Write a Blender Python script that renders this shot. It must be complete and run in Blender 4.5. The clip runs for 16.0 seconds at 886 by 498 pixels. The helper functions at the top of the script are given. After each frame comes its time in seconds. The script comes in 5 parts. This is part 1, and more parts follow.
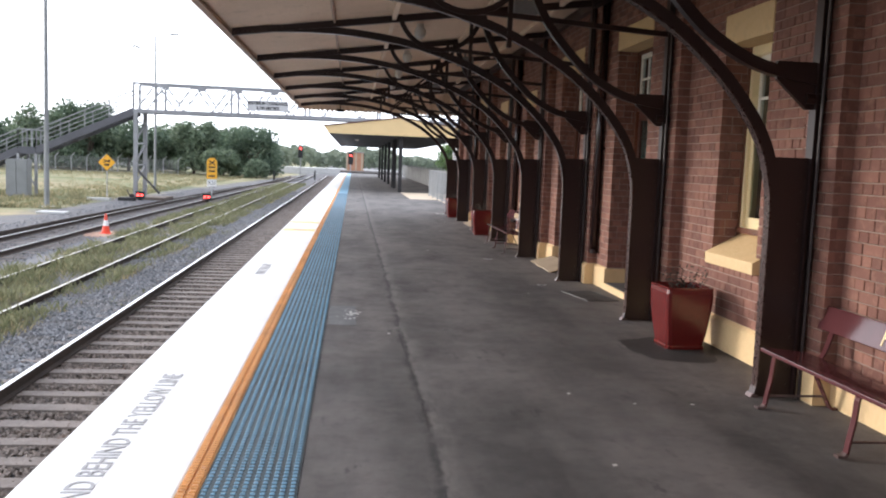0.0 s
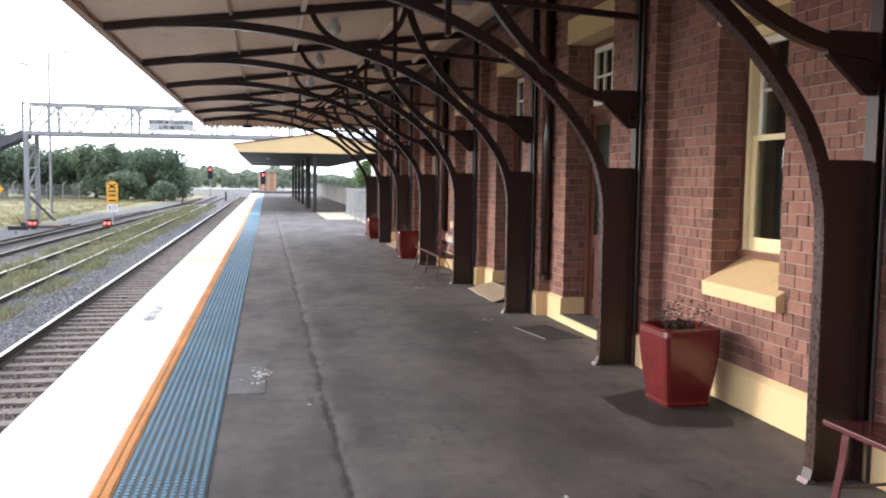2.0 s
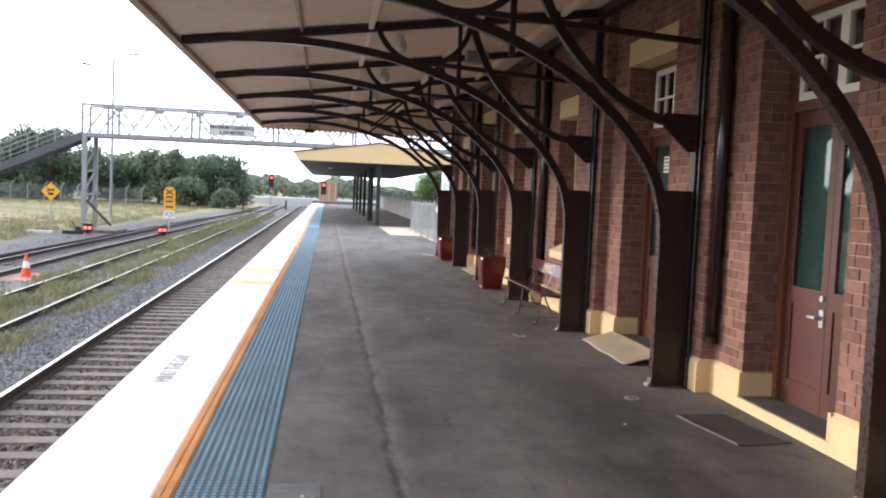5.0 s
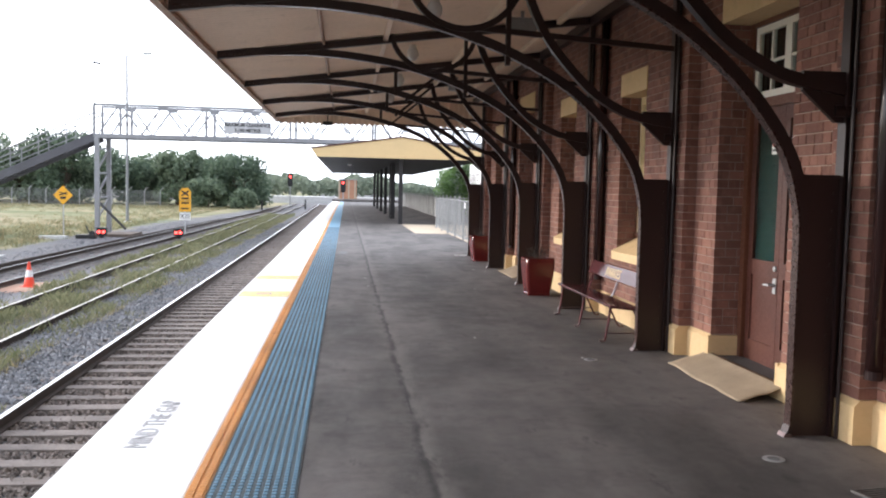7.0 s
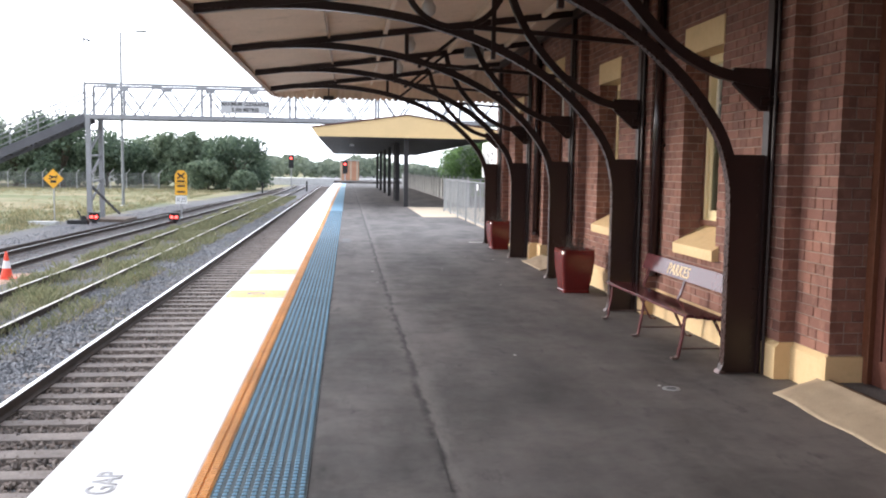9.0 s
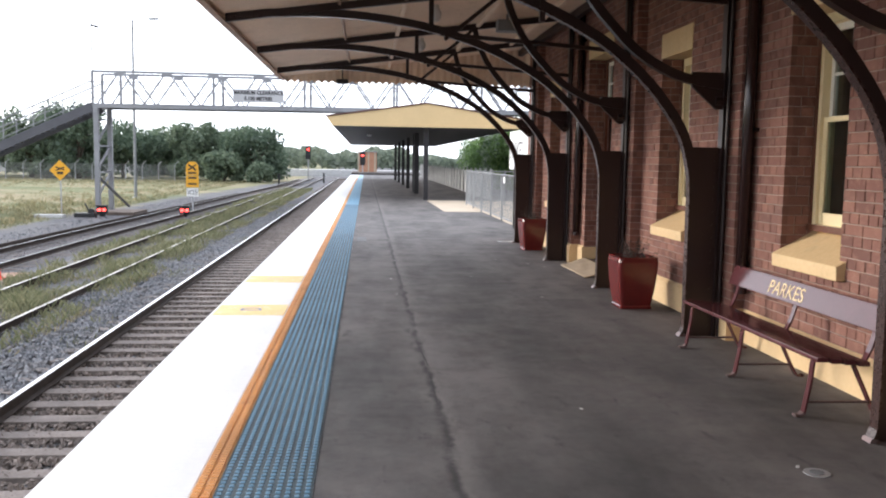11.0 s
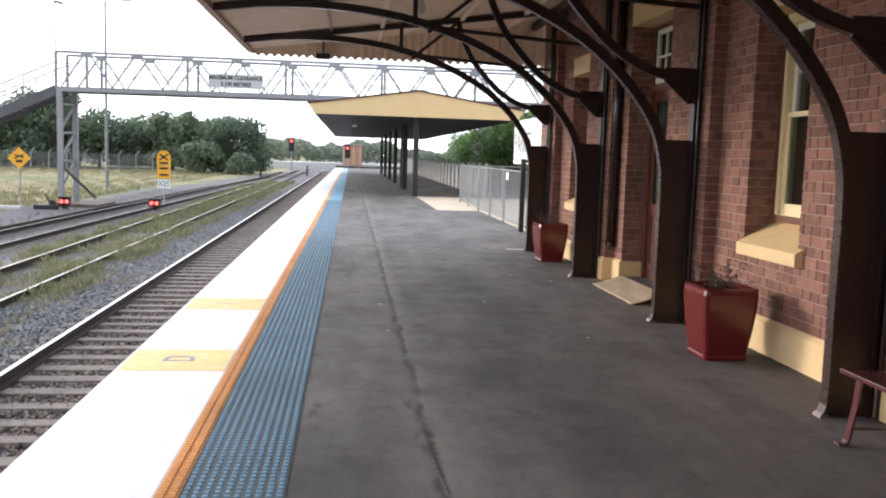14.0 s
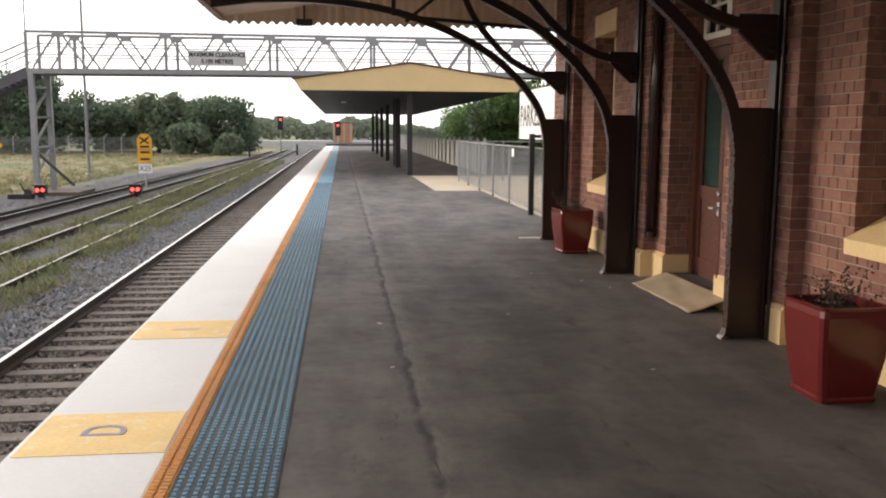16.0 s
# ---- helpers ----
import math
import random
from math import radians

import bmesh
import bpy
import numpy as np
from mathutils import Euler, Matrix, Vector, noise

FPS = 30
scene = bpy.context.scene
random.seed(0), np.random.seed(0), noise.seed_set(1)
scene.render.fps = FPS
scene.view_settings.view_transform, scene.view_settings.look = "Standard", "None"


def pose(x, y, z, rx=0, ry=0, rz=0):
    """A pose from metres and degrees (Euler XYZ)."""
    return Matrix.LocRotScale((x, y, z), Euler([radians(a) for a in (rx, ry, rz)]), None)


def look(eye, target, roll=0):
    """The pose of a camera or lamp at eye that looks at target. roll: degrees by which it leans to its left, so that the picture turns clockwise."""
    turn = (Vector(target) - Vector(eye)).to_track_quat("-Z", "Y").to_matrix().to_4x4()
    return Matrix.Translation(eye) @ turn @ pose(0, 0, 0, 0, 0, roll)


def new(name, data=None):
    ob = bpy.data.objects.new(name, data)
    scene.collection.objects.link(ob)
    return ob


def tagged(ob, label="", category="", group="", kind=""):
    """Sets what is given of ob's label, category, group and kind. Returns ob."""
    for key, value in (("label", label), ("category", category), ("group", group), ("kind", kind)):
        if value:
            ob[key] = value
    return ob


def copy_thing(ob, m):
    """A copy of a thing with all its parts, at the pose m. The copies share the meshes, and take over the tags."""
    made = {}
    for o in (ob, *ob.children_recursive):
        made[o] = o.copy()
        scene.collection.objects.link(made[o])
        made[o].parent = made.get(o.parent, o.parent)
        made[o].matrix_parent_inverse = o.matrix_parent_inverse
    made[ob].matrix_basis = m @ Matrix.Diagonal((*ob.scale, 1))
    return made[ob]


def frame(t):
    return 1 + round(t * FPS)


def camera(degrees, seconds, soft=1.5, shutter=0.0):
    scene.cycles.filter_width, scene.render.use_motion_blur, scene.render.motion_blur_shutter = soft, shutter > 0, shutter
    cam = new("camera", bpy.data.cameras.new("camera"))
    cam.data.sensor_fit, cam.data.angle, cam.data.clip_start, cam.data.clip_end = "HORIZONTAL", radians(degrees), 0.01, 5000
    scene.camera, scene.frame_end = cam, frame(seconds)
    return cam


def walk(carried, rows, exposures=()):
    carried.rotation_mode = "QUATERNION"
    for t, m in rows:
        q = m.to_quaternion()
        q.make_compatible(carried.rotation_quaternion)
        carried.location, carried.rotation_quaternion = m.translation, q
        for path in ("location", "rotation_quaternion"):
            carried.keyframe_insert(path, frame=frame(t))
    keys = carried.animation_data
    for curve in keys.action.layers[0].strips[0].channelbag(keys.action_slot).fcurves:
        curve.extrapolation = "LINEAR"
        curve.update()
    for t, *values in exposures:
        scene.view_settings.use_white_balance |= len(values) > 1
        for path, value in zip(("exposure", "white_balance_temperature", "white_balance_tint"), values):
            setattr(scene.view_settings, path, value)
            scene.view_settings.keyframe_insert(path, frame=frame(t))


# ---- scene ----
cam = camera(54.9, 16.0, soft=2.0)
PATH = [
    (0, (0.025, 0.236, 1.704), (0.24, 2.215, 1.505), 2.3),
    (0.5, (0.09, 0.745, 1.688), (0.426, 2.708, 1.504), 1.6),
    (1, (0.134, 1.219, 1.718), (0.498, 3.179, 1.552), 1.1),
    (1.5, (0.093, 1.687, 1.727), (0.491, 3.641, 1.569), 0.8),
    (2, (0.111, 2.161, 1.699), (0.516, 4.113, 1.543), 0.8),
    (2.5, (0.109, 2.681, 1.713), (0.458, 4.645, 1.566), 1.3),
    (3, (0.037, 3.171, 1.726), (0.355, 5.14, 1.575), 1.2),
    (3.5, (0.085, 3.68, 1.709), (0.397, 5.651, 1.566), 1.5),
    (4, (0.07, 4.172, 1.711), (0.35, 6.148, 1.585), 2.5),
    (6.5, (0.086, 6.752, 1.723), (0.332, 8.732, 1.592), 1.8),
    (7, (0.033, 7.215, 1.69), (0.261, 9.197, 1.552), 1.3),
    (7.5, (0.013, 7.741, 1.701), (0.25, 9.721, 1.543), 0.9),
    (8, (0.051, 8.266, 1.714), (0.273, 10.247, 1.547), 1.3),
    (8.5, (0.0, 8.762, 1.696), (0.215, 10.743, 1.524), 1.1),
    (9, (-0.008, 9.219, 1.684), (0.215, 11.198, 1.501), 0.9),
    (9.5, (0.034, 9.722, 1.709), (0.229, 11.703, 1.523), 1.2),
    (10, (0.017, 10.232, 1.691), (0.195, 12.215, 1.498), 0.8),
    (12.5, (0.097, 12.689, 1.666), (0.289, 14.667, 1.443), 1.2),
    (13, (0.038, 13.175, 1.655), (0.248, 15.151, 1.424), 1.0),
    (13.5, (0.051, 13.635, 1.632), (0.285, 15.609, 1.412), 1.2),
    (14, (0.066, 14.149, 1.615), (0.285, 16.126, 1.4), 1.8),
    (14.5, (0.024, 14.617, 1.649), (0.243, 16.589, 1.399), 0.9),
    (15, (0.064, 15.051, 1.649), (0.307, 17.02, 1.395), 0.6),
    (15.5, (0.114, 15.539, 1.64), (0.347, 17.509, 1.383), 1.0),
    (16, (0.103, 16.042, 1.657), (0.336, 18.009, 1.384), 0.3),
]
EXPOSURES = [(t, stops, kelvin, 13.5) for t, stops, kelvin in (
    (0, 0.38, 6060), (1.5, 0.45, 6060), (2.0, 0.68, 6060), (3.0, 0.78, 6060), (3.5, 0.76, 6060), (4.0, 0.6, 6060), (6.5, 0.45, 6060), (9.5, 0.52, 6060),
    (10.0, 0.36, 6060), (12.5, 0.3, 6080), (13.5, 0.38, 6130), (14.0, 0.3, 6180), (14.3, 0.42, 6280), (14.6, 1.02, 6680), (15.0, 1.12, 7280), (15.5, 0.48, 7380), (16.0, -0.2, 6930))]
walk(cam, [(t, look(eye, target, roll)) for t, eye, target, roll in PATH], EXPOSURES)


# ---- light ----
SUN_EL, SUN_AZ = 14.0, -60.0  # degrees; azimuth from +y, negative towards the tracks
world = bpy.data.worlds.new("sky")
scene.world = world
world.use_nodes = True
wn, wl = world.node_tree.nodes, world.node_tree.links
sky = wn.new("ShaderNodeTexSky")
sky.sky_type, sky.sun_disc = "NISHITA", False
sky.sun_elevation, sky.sun_rotation = radians(SUN_EL), radians(SUN_AZ)
sky.air_density, sky.dust_density = 1.0, 3.0
haze = wn.new("ShaderNodeMix")
haze.data_type = "RGBA"
haze.inputs["Factor"].default_value = 0.72
aim = wn.new("ShaderNodeTexCoord")
toward = wn.new("ShaderNodeVectorMath")
toward.operation = "DOT_PRODUCT"
toward.inputs[1].default_value = (math.sin(radians(SUN_AZ)) * math.cos(radians(SUN_EL)), math.cos(radians(SUN_AZ)) * math.cos(radians(SUN_EL)), math.sin(radians(SUN_EL)))
wl.new(aim.outputs["Generated"], toward.inputs[0])
veil = wn.new("ShaderNodeMapRange")
veil.inputs["From Min"].default_value, veil.inputs["From Max"].default_value = -0.6, 1.0
veil.inputs["To Min"].default_value, veil.inputs["To Max"].default_value = 9.0, 28.0
wl.new(toward.outputs["Value"], veil.inputs["Value"])
cloud = wn.new("ShaderNodeVectorMath")  # thin white cloud over the whole sky, brighter round the veiled sun
cloud.operation = "SCALE"
cloud.inputs[0].default_value = (1.0, 1.025, 1.06)
wl.new(veil.outputs[0], cloud.inputs["Scale"])
wl.new(cloud.outputs["Vector"], haze.inputs["B"])
wl.new(sky.outputs[0], haze.inputs["A"])
wl.new(haze.outputs["Result"], wn["Background"].inputs[0])
wn["Background"].inputs[1].default_value = 0.12
sun = new("sun", bpy.data.lights.new("sun", "SUN"))
sun.data.energy, sun.data.angle, sun.data.color = 2.0, radians(11), (1.0, 0.91, 0.78)
d = Vector((math.sin(radians(SUN_AZ)) * math.cos(radians(SUN_EL)), math.cos(radians(SUN_AZ)) * math.cos(radians(SUN_EL)), math.sin(radians(SUN_EL))))
sun.matrix_world = look(d * 50, (0, 0, 0))


# ---- materials ----
def nodes_of(name):
    m = bpy.data.materials.new(name)
    m.use_nodes = True
    return m, m.node_tree.nodes, m.node_tree.links, m.node_tree.nodes["Principled BSDF"]


def noise_tex(n, l, vec, scale, detail=4.0, rough=0.55):
    t = n.new("ShaderNodeTexNoise")
    t.inputs["Scale"].default_value, t.inputs["Detail"].default_value, t.inputs["Roughness"].default_value = scale, detail, rough
    l.new(vec, t.inputs["Vector"])
    return t.outputs["Fac"]


def ramp(n, l, fac, lo, hi, a=0.0, b=1.0):
    r = n.new("ShaderNodeMapRange")
    for k, v in (("From Min", lo), ("From Max", hi), ("To Min", a), ("To Max", b)):
        r.inputs[k].default_value = v
    l.new(fac, r.inputs["Value"])
    return r.outputs[0]


def mix(n, l, fac, a, b, mode="MIX"):
    m = n.new("ShaderNodeMix")
    m.data_type, m.blend_type = "RGBA", mode
    for sock, v in (("Factor", fac), ("A", a), ("B", b)):
        if isinstance(v, (int, float)):
            m.inputs[sock].default_value = v
        elif isinstance(v, tuple):
            m.inputs[sock].default_value = (*v, 1)
        else:
            l.new(v, m.inputs[sock])
    return m.outputs["Result"]


def bump(n, l, b, height, strength, dist=0.01):
    k = n.new("ShaderNodeBump")
    k.inputs["Strength"].default_value, k.inputs["Distance"].default_value = strength, dist
    l.new(height, k.inputs["Height"])
    l.new(k.outputs[0], b.inputs["Normal"])


def where(n):
    return n.new("ShaderNodeNewGeometry").outputs["Position"]


def plain(name, base, rough=0.6, metal=0.0, var=0.18, big=1.3, fine=45.0, bmp=0.15, stain=None, rv=0.12, amount=0.45):
    """A painted, cast or rolled surface: base colour with broad and fine variation, stains and a slight relief."""
    m, n, l, b = nodes_of(name)
    p = where(n)
    f1, f2 = noise_tex(n, l, p, big), noise_tex(n, l, p, fine, 3)
    dark = tuple(c * (1 - var) for c in base)
    light = tuple(min(1, c * (1 + var)) for c in base)
    c = mix(n, l, ramp(n, l, f1, 0.3, 0.7), dark, light)
    c = mix(n, l, ramp(n, l, f2, 0.35, 0.75, 0, 0.5), c, tuple(x * (1 - 1.5 * var) for x in base))
    if stain:
        f3 = noise_tex(n, l, p, big * 3.1, 6, 0.7)
        c = mix(n, l, ramp(n, l, f3, 0.55, 0.72, 0, amount), c, stain)
    l.new(c, b.inputs["Base Color"])
    l.new(ramp(n, l, f2, 0.3, 0.7, max(0.02, rough - rv), min(1, rough + rv)), b.inputs["Roughness"])
    b.inputs["Metallic"].default_value = metal
    if bmp:
        bump(n, l, b, f2, bmp, 0.004)
    return m


def asphalt_material():
    m, n, l, b = nodes_of("asphalt")
    p = where(n)
    along = n.new("ShaderNodeMapping")  # wear runs along the platform
    along.inputs["Scale"].default_value = (1.5, 0.45, 1.0)
    l.new(p, along.inputs["Vector"])
    f1, f2, f3 = noise_tex(n, l, along.outputs[0], 0.7, 7, 0.62), noise_tex(n, l, p, 2.3, 7, 0.72), noise_tex(n, l, p, 190, 2)
    c = mix(n, l, ramp(n, l, f1, 0.38, 0.64), (0.050, 0.045, 0.0435), (0.132, 0.119, 0.113))
    c = mix(n, l, ramp(n, l, f2, 0.5, 0.72, 0, 0.42), c, (0.042, 0.039, 0.038))
    f5, f6, f7 = noise_tex(n, l, p, 0.8, 7, 0.66), noise_tex(n, l, p, 7.5, 6, 0.75), noise_tex(n, l, along.outputs[0], 3.6, 6, 0.7)
    c = mix(n, l, ramp(n, l, f5, 0.5, 0.70, 0, 0.55), c, (0.175, 0.157, 0.147))
    c = mix(n, l, ramp(n, l, f6, 0.52, 0.70, 0, 0.42), c, (0.028, 0.028, 0.028))
    c = mix(n, l, ramp(n, l, f7, 0.60, 0.67, 0, 0.6), c, (0.022, 0.020, 0.021))
    c = mix(n, l, ramp(n, l, f6, 0.42, 0.28, 0, 0.25), c, (0.17, 0.16, 0.155))
    c = mix(n, l, ramp(n, l, f3, 0.62, 0.75, 0, 0.55), c, (0.2, 0.19, 0.18))
    # crumbling joint between two lanes of paving
    sep = n.new("ShaderNodeSeparateXYZ")
    l.new(p, sep.inputs[0])
    f8 = noise_tex(n, l, p, 2.6, 5, 0.6)
    off = n.new("ShaderNodeMath")
    off.operation = "MULTIPLY_ADD"
    l.new(f8, off.inputs[0])
    off.inputs[1].default_value = 0.16
    l.new(sep.outputs[0], off.inputs[2])
    def band(a, b_, c_, d, strength, broken):
        k = n.new("ShaderNodeMath")
        k.operation = "MULTIPLY"
        l.new(ramp(n, l, off.outputs[0], a, b_, 0, strength), k.inputs[0])
        l.new(ramp(n, l, off.outputs[0], c_, d, 1, 0), k.inputs[1])
        k2 = n.new("ShaderNodeMath")
        k2.operation = "MULTIPLY"
        l.new(k.outputs[0], k2.inputs[0]), l.new(broken, k2.inputs[1])
        return k2.outputs[0]
    c = mix(n, l, band(0.63, 0.65, 0.68, 0.80, 0.6, ramp(n, l, f7, 0.42, 0.55)), c, (0.175, 0.160, 0.150))
    c = mix(n, l, band(0.575, 0.615, 0.63, 0.66, 0.85, ramp(n, l, f2, 0.36, 0.5)), c, (0.026, 0.024, 0.024))
    l.new(c, b.inputs["Base Color"])
    l.new(ramp(n, l, f2, 0.3, 0.7, 0.62, 0.9), b.inputs["Roughness"])
    bump(n, l, b, f3, 0.35, 0.004)
    return m


def brick_material():
    m, n, l, b = nodes_of("brick")
    p = where(n)
    g = n.new("ShaderNodeNewGeometry").outputs["Random Per Island"]
    o = n.new("ShaderNodeObjectInfo").outputs["Random"]
    add = n.new("ShaderNodeMath")
    add.operation = "ADD"
    l.new(g, add.inputs[0]), l.new(o, add.inputs[1])
    fr = n.new("ShaderNodeMath")
    fr.operation = "FRACT"
    l.new(add.outputs[0], fr.inputs[0])
    r = fr.outputs[0]
    c = mix(n, l, ramp(n, l, r, 0, 1), (0.148, 0.060, 0.044), (0.285, 0.132, 0.092))
    c = mix(n, l, ramp(n, l, r, 0.78, 0.93, 0, 0.75), c, (0.11, 0.045, 0.034))
    f1, f2, f3 = noise_tex(n, l, p, 14, 5, 0.65), noise_tex(n, l, p, 120, 3), noise_tex(n, l, p, 0.9, 5, 0.6)
    c = mix(n, l, ramp(n, l, f1, 0.5, 0.8, 0, 0.5), c, (0.40, 0.22, 0.15))
    c = mix(n, l, ramp(n, l, f3, 0.5, 0.72, 0, 0.45), c, (0.12, 0.06, 0.05))
    l.new(c, b.inputs["Base Color"])
    b.inputs["Roughness"].default_value = 0.82
    bump(n, l, b, f2, 0.4, 0.006)
    return m


def ground_material():
    """Grey gravel by the tracks, dry and green grass beyond it."""
    m, n, l, b = nodes_of("ground")
    p = where(n)
    sep = n.new("ShaderNodeSeparateXYZ")
    l.new(p, sep.inputs[0])
    f1, f2, f3, f4 = noise_tex(n, l, p, 0.09, 5, 0.6), noise_tex(n, l, p, 1.1, 5, 0.65), noise_tex(n, l, p, 26, 3), noise_tex(n, l, p, 0.3, 5)
    gravel = mix(n, l, ramp(n, l, f3, 0.3, 0.7), (0.062, 0.063, 0.068), (0.17, 0.169, 0.176))
    gravel = mix(n, l, ramp(n, l, f2, 0.5, 0.75, 0, 0.6), gravel, (0.16, 0.13, 0.105))
    grass = mix(n, l, ramp(n, l, f1, 0.38, 0.6), (0.10, 0.13, 0.045), (0.30, 0.24, 0.14))
    grass = mix(n, l, ramp(n, l, f4, 0.45, 0.7, 0, 0.8), grass, (0.11, 0.145, 0.05))
    grass = mix(n, l, ramp(n, l, f2, 0.4, 0.7, 0, 0.5), grass, (0.25, 0.215, 0.115))
    wob = n.new("ShaderNodeMath")
    wob.operation = "MULTIPLY_ADD"
    l.new(f4, wob.inputs[0])
    wob.inputs[1].default_value = 5.0
    l.new(sep.outputs[0], wob.inputs[2])
    far = ramp(n, l, sep.outputs[1], 60, 150, 0, 5.5)
    edge = n.new("ShaderNodeMath")
    edge.operation = "SUBTRACT"
    l.new(wob.outputs[0], edge.inputs[0]), l.new(far, edge.inputs[1])
    c = mix(n, l, ramp(n, l, edge.outputs[0], -13.6, -12.4), grass, gravel)
    l.new(c, b.inputs["Base Color"])
    b.inputs["Roughness"].default_value = 0.95
    bump(n, l, b, f3, 0.6, 0.03)
    return m


def stone_material(name, lo, hi, rusty):
    m, n, l, b = nodes_of(name)
    p = where(n)
    g = n.new("ShaderNodeNewGeometry").outputs["Random Per Island"]
    c = mix(n, l, g, lo, hi)
    c = mix(n, l, ramp(n, l, noise_tex(n, l, p, 2.2, 5, 0.7), 0.48, 0.7, 0, 0.6), c, rusty)
    l.new(c, b.inputs["Base Color"])
    b.inputs["Roughness"].default_value = 0.85
    return m


def leaf_material(name, lo, hi):
    m, n, l, b = nodes_of(name)
    g = n.new("ShaderNodeNewGeometry").outputs["Random Per Island"]
    f = noise_tex(n, l, where(n), 0.35, 3)
    c = mix(n, l, g, lo, hi)
    c = mix(n, l, ramp(n, l, f, 0.4, 0.65, 0, 0.5), c, lo)
    l.new(c, b.inputs["Base Color"])
    b.inputs["Roughness"].default_value = 0.6
    t = n.new("ShaderNodeBsdfTranslucent")
    l.new(c, t.inputs["Color"])
    ms = n.new("ShaderNodeMixShader")
    ms.inputs[0].default_value = 0.42
    l.new(b.outputs[0], ms.inputs[1]), l.new(t.outputs[0], ms.inputs[2])
    l.new(ms.outputs[0], n["Material Output"].inputs[0])
    return m


def glow(name, colour, strength):
    m, n, l, b = nodes_of(name)
    b.inputs["Base Color"].default_value = (*colour, 1)
    b.inputs["Emission Color"].default_value = (*colour, 1)
    b.inputs["Emission Strength"].default_value = strength
    return m


def glass_material(name, tint):
    m, n, l, b = nodes_of(name)
    b.inputs["Base Color"].default_value = (*tint, 1)
    b.inputs["Roughness"].default_value = 0.03
    b.inputs["Transmission Weight"].default_value = 1.0
    b.inputs["IOR"].default_value = 1.45
    return m


ASPHALT = asphalt_material()
BRICK = brick_material()
MORTAR = plain("mortar", (0.32, 0.24, 0.195), 0.9, var=0.25, big=1.2, fine=80, stain=(0.17, 0.10, 0.075), amount=0.75)
GROUND = ground_material()
STONE = stone_material("ballast stone", (0.075, 0.08, 0.09), (0.27, 0.275, 0.29), (0.21, 0.185, 0.16))
STONE_BROWN = stone_material("ballast stone between rails", (0.06, 0.05, 0.045), (0.24, 0.20, 0.175), (0.15, 0.11, 0.085))
WHITE_EDGE = plain("white platform paint", (0.77, 0.77, 0.765), 0.6, var=0.05, big=1.1, fine=30, stain=(0.62, 0.61, 0.59), amount=0.3)
YELLOW_PAINT = plain("worn yellow paint", (0.88, 0.62, 0.25), 0.6, var=0.1, big=2.6, fine=40, stain=(0.86, 0.79, 0.62), amount=0.9)
LETTER_GREY = plain("worn grey lettering", (0.40, 0.40, 0.41), 0.7, var=0.2, big=5, fine=60, stain=(0.6, 0.6, 0.6), amount=0.4)
LETTER_BLUE = plain("blue-grey lettering", (0.33, 0.32, 0.42), 0.7, var=0.15, fine=60)
FADED = plain("faded mauve paint", (0.66, 0.50, 0.36), 0.7, var=0.1, fine=60)
LETTER_BLACK = plain("black lettering", (0.03, 0.03, 0.03), 0.6)
LETTER_CREAM = plain("cream lettering", (0.80, 0.62, 0.34), 0.6, var=0.08)
TILE_BLUE = plain("blue tactile stud", (0.155, 0.31, 0.44), 0.5, var=0.16, big=1.5, fine=70, stain=(0.15, 0.25, 0.32))
# dirt, and the shade of the gaps between studs, both in the colour
TILE_DIRT_SHADE = plain("dirty blue tactile base, gap shade painted in", (0.062, 0.088, 0.10), 0.75, var=0.3, big=1.2, fine=60, stain=(0.10, 0.09, 0.075))
TILE_ORANGE = plain("orange tactile edge", (0.66, 0.31, 0.085), 0.6, var=0.2, big=1.2, fine=60, stain=(0.32, 0.13, 0.06))
BROWN = plain("dark brown gloss paint", (0.019, 0.0072, 0.0062), 0.40, var=0.08, big=1.6, fine=30, bmp=0, rv=0.02)
# lighter copy of BROWN: the light caught by the flange is in the colour
BROWN_LIT = plain("brown gloss paint, lit edge", (0.042, 0.022, 0.019), 0.28, var=0.10, big=2.5, fine=30, bmp=0, rv=0.03)
PIPE_BROWN = plain("glossy brown pipe paint", (0.028, 0.013, 0.012), 0.2, var=0.1, big=2.0, fine=30, bmp=0, rv=0.05)
DOOR_BROWN = plain("dark red-brown door paint", (0.085, 0.027, 0.018), 0.4, var=0.2, big=2.2, fine=30, bmp=0.06)
DOOR_FRAME = plain("stained door frame", (0.13, 0.045, 0.022), 0.45, var=0.2, fine=30)
CREAM = plain("cream masonry paint", (0.66, 0.47, 0.245), 0.6, var=0.06, big=1.4, fine=26, bmp=0.2, stain=(0.40, 0.29, 0.16), amount=0.35)
SASH = plain("cream sash paint", (0.80, 0.66, 0.38), 0.5, var=0.06, fine=40, bmp=0.04)
SASH_WHITE = plain("white sash paint", (0.82, 0.78, 0.68), 0.5, var=0.05, fine=40, bmp=0.04)
ROOF_CREAM = plain("cream painted roof iron", (0.75, 0.59, 0.45), 0.55, var=0.07, big=0.9, fine=20, bmp=0.04, stain=(0.40, 0.29, 0.2), amount=0.4)
FASCIA = plain("beige gutter paint", (0.42, 0.29, 0.215), 0.5, var=0.1, big=1, fine=30, bmp=0.04)
GLASS = glass_material("window glass", (0.75, 0.85, 0.82))
TEAL = plain("blue-green blind", (0.025, 0.075, 0.072), 0.35, var=0.15)
DARK = plain("dark interior", (0.05, 0.042, 0.038), 0.8)
POT_RED = plain("glossy oxblood glaze", (0.115, 0.013, 0.012), 0.18, var=0.10, big=4, fine=30, bmp=0, rv=0.03)
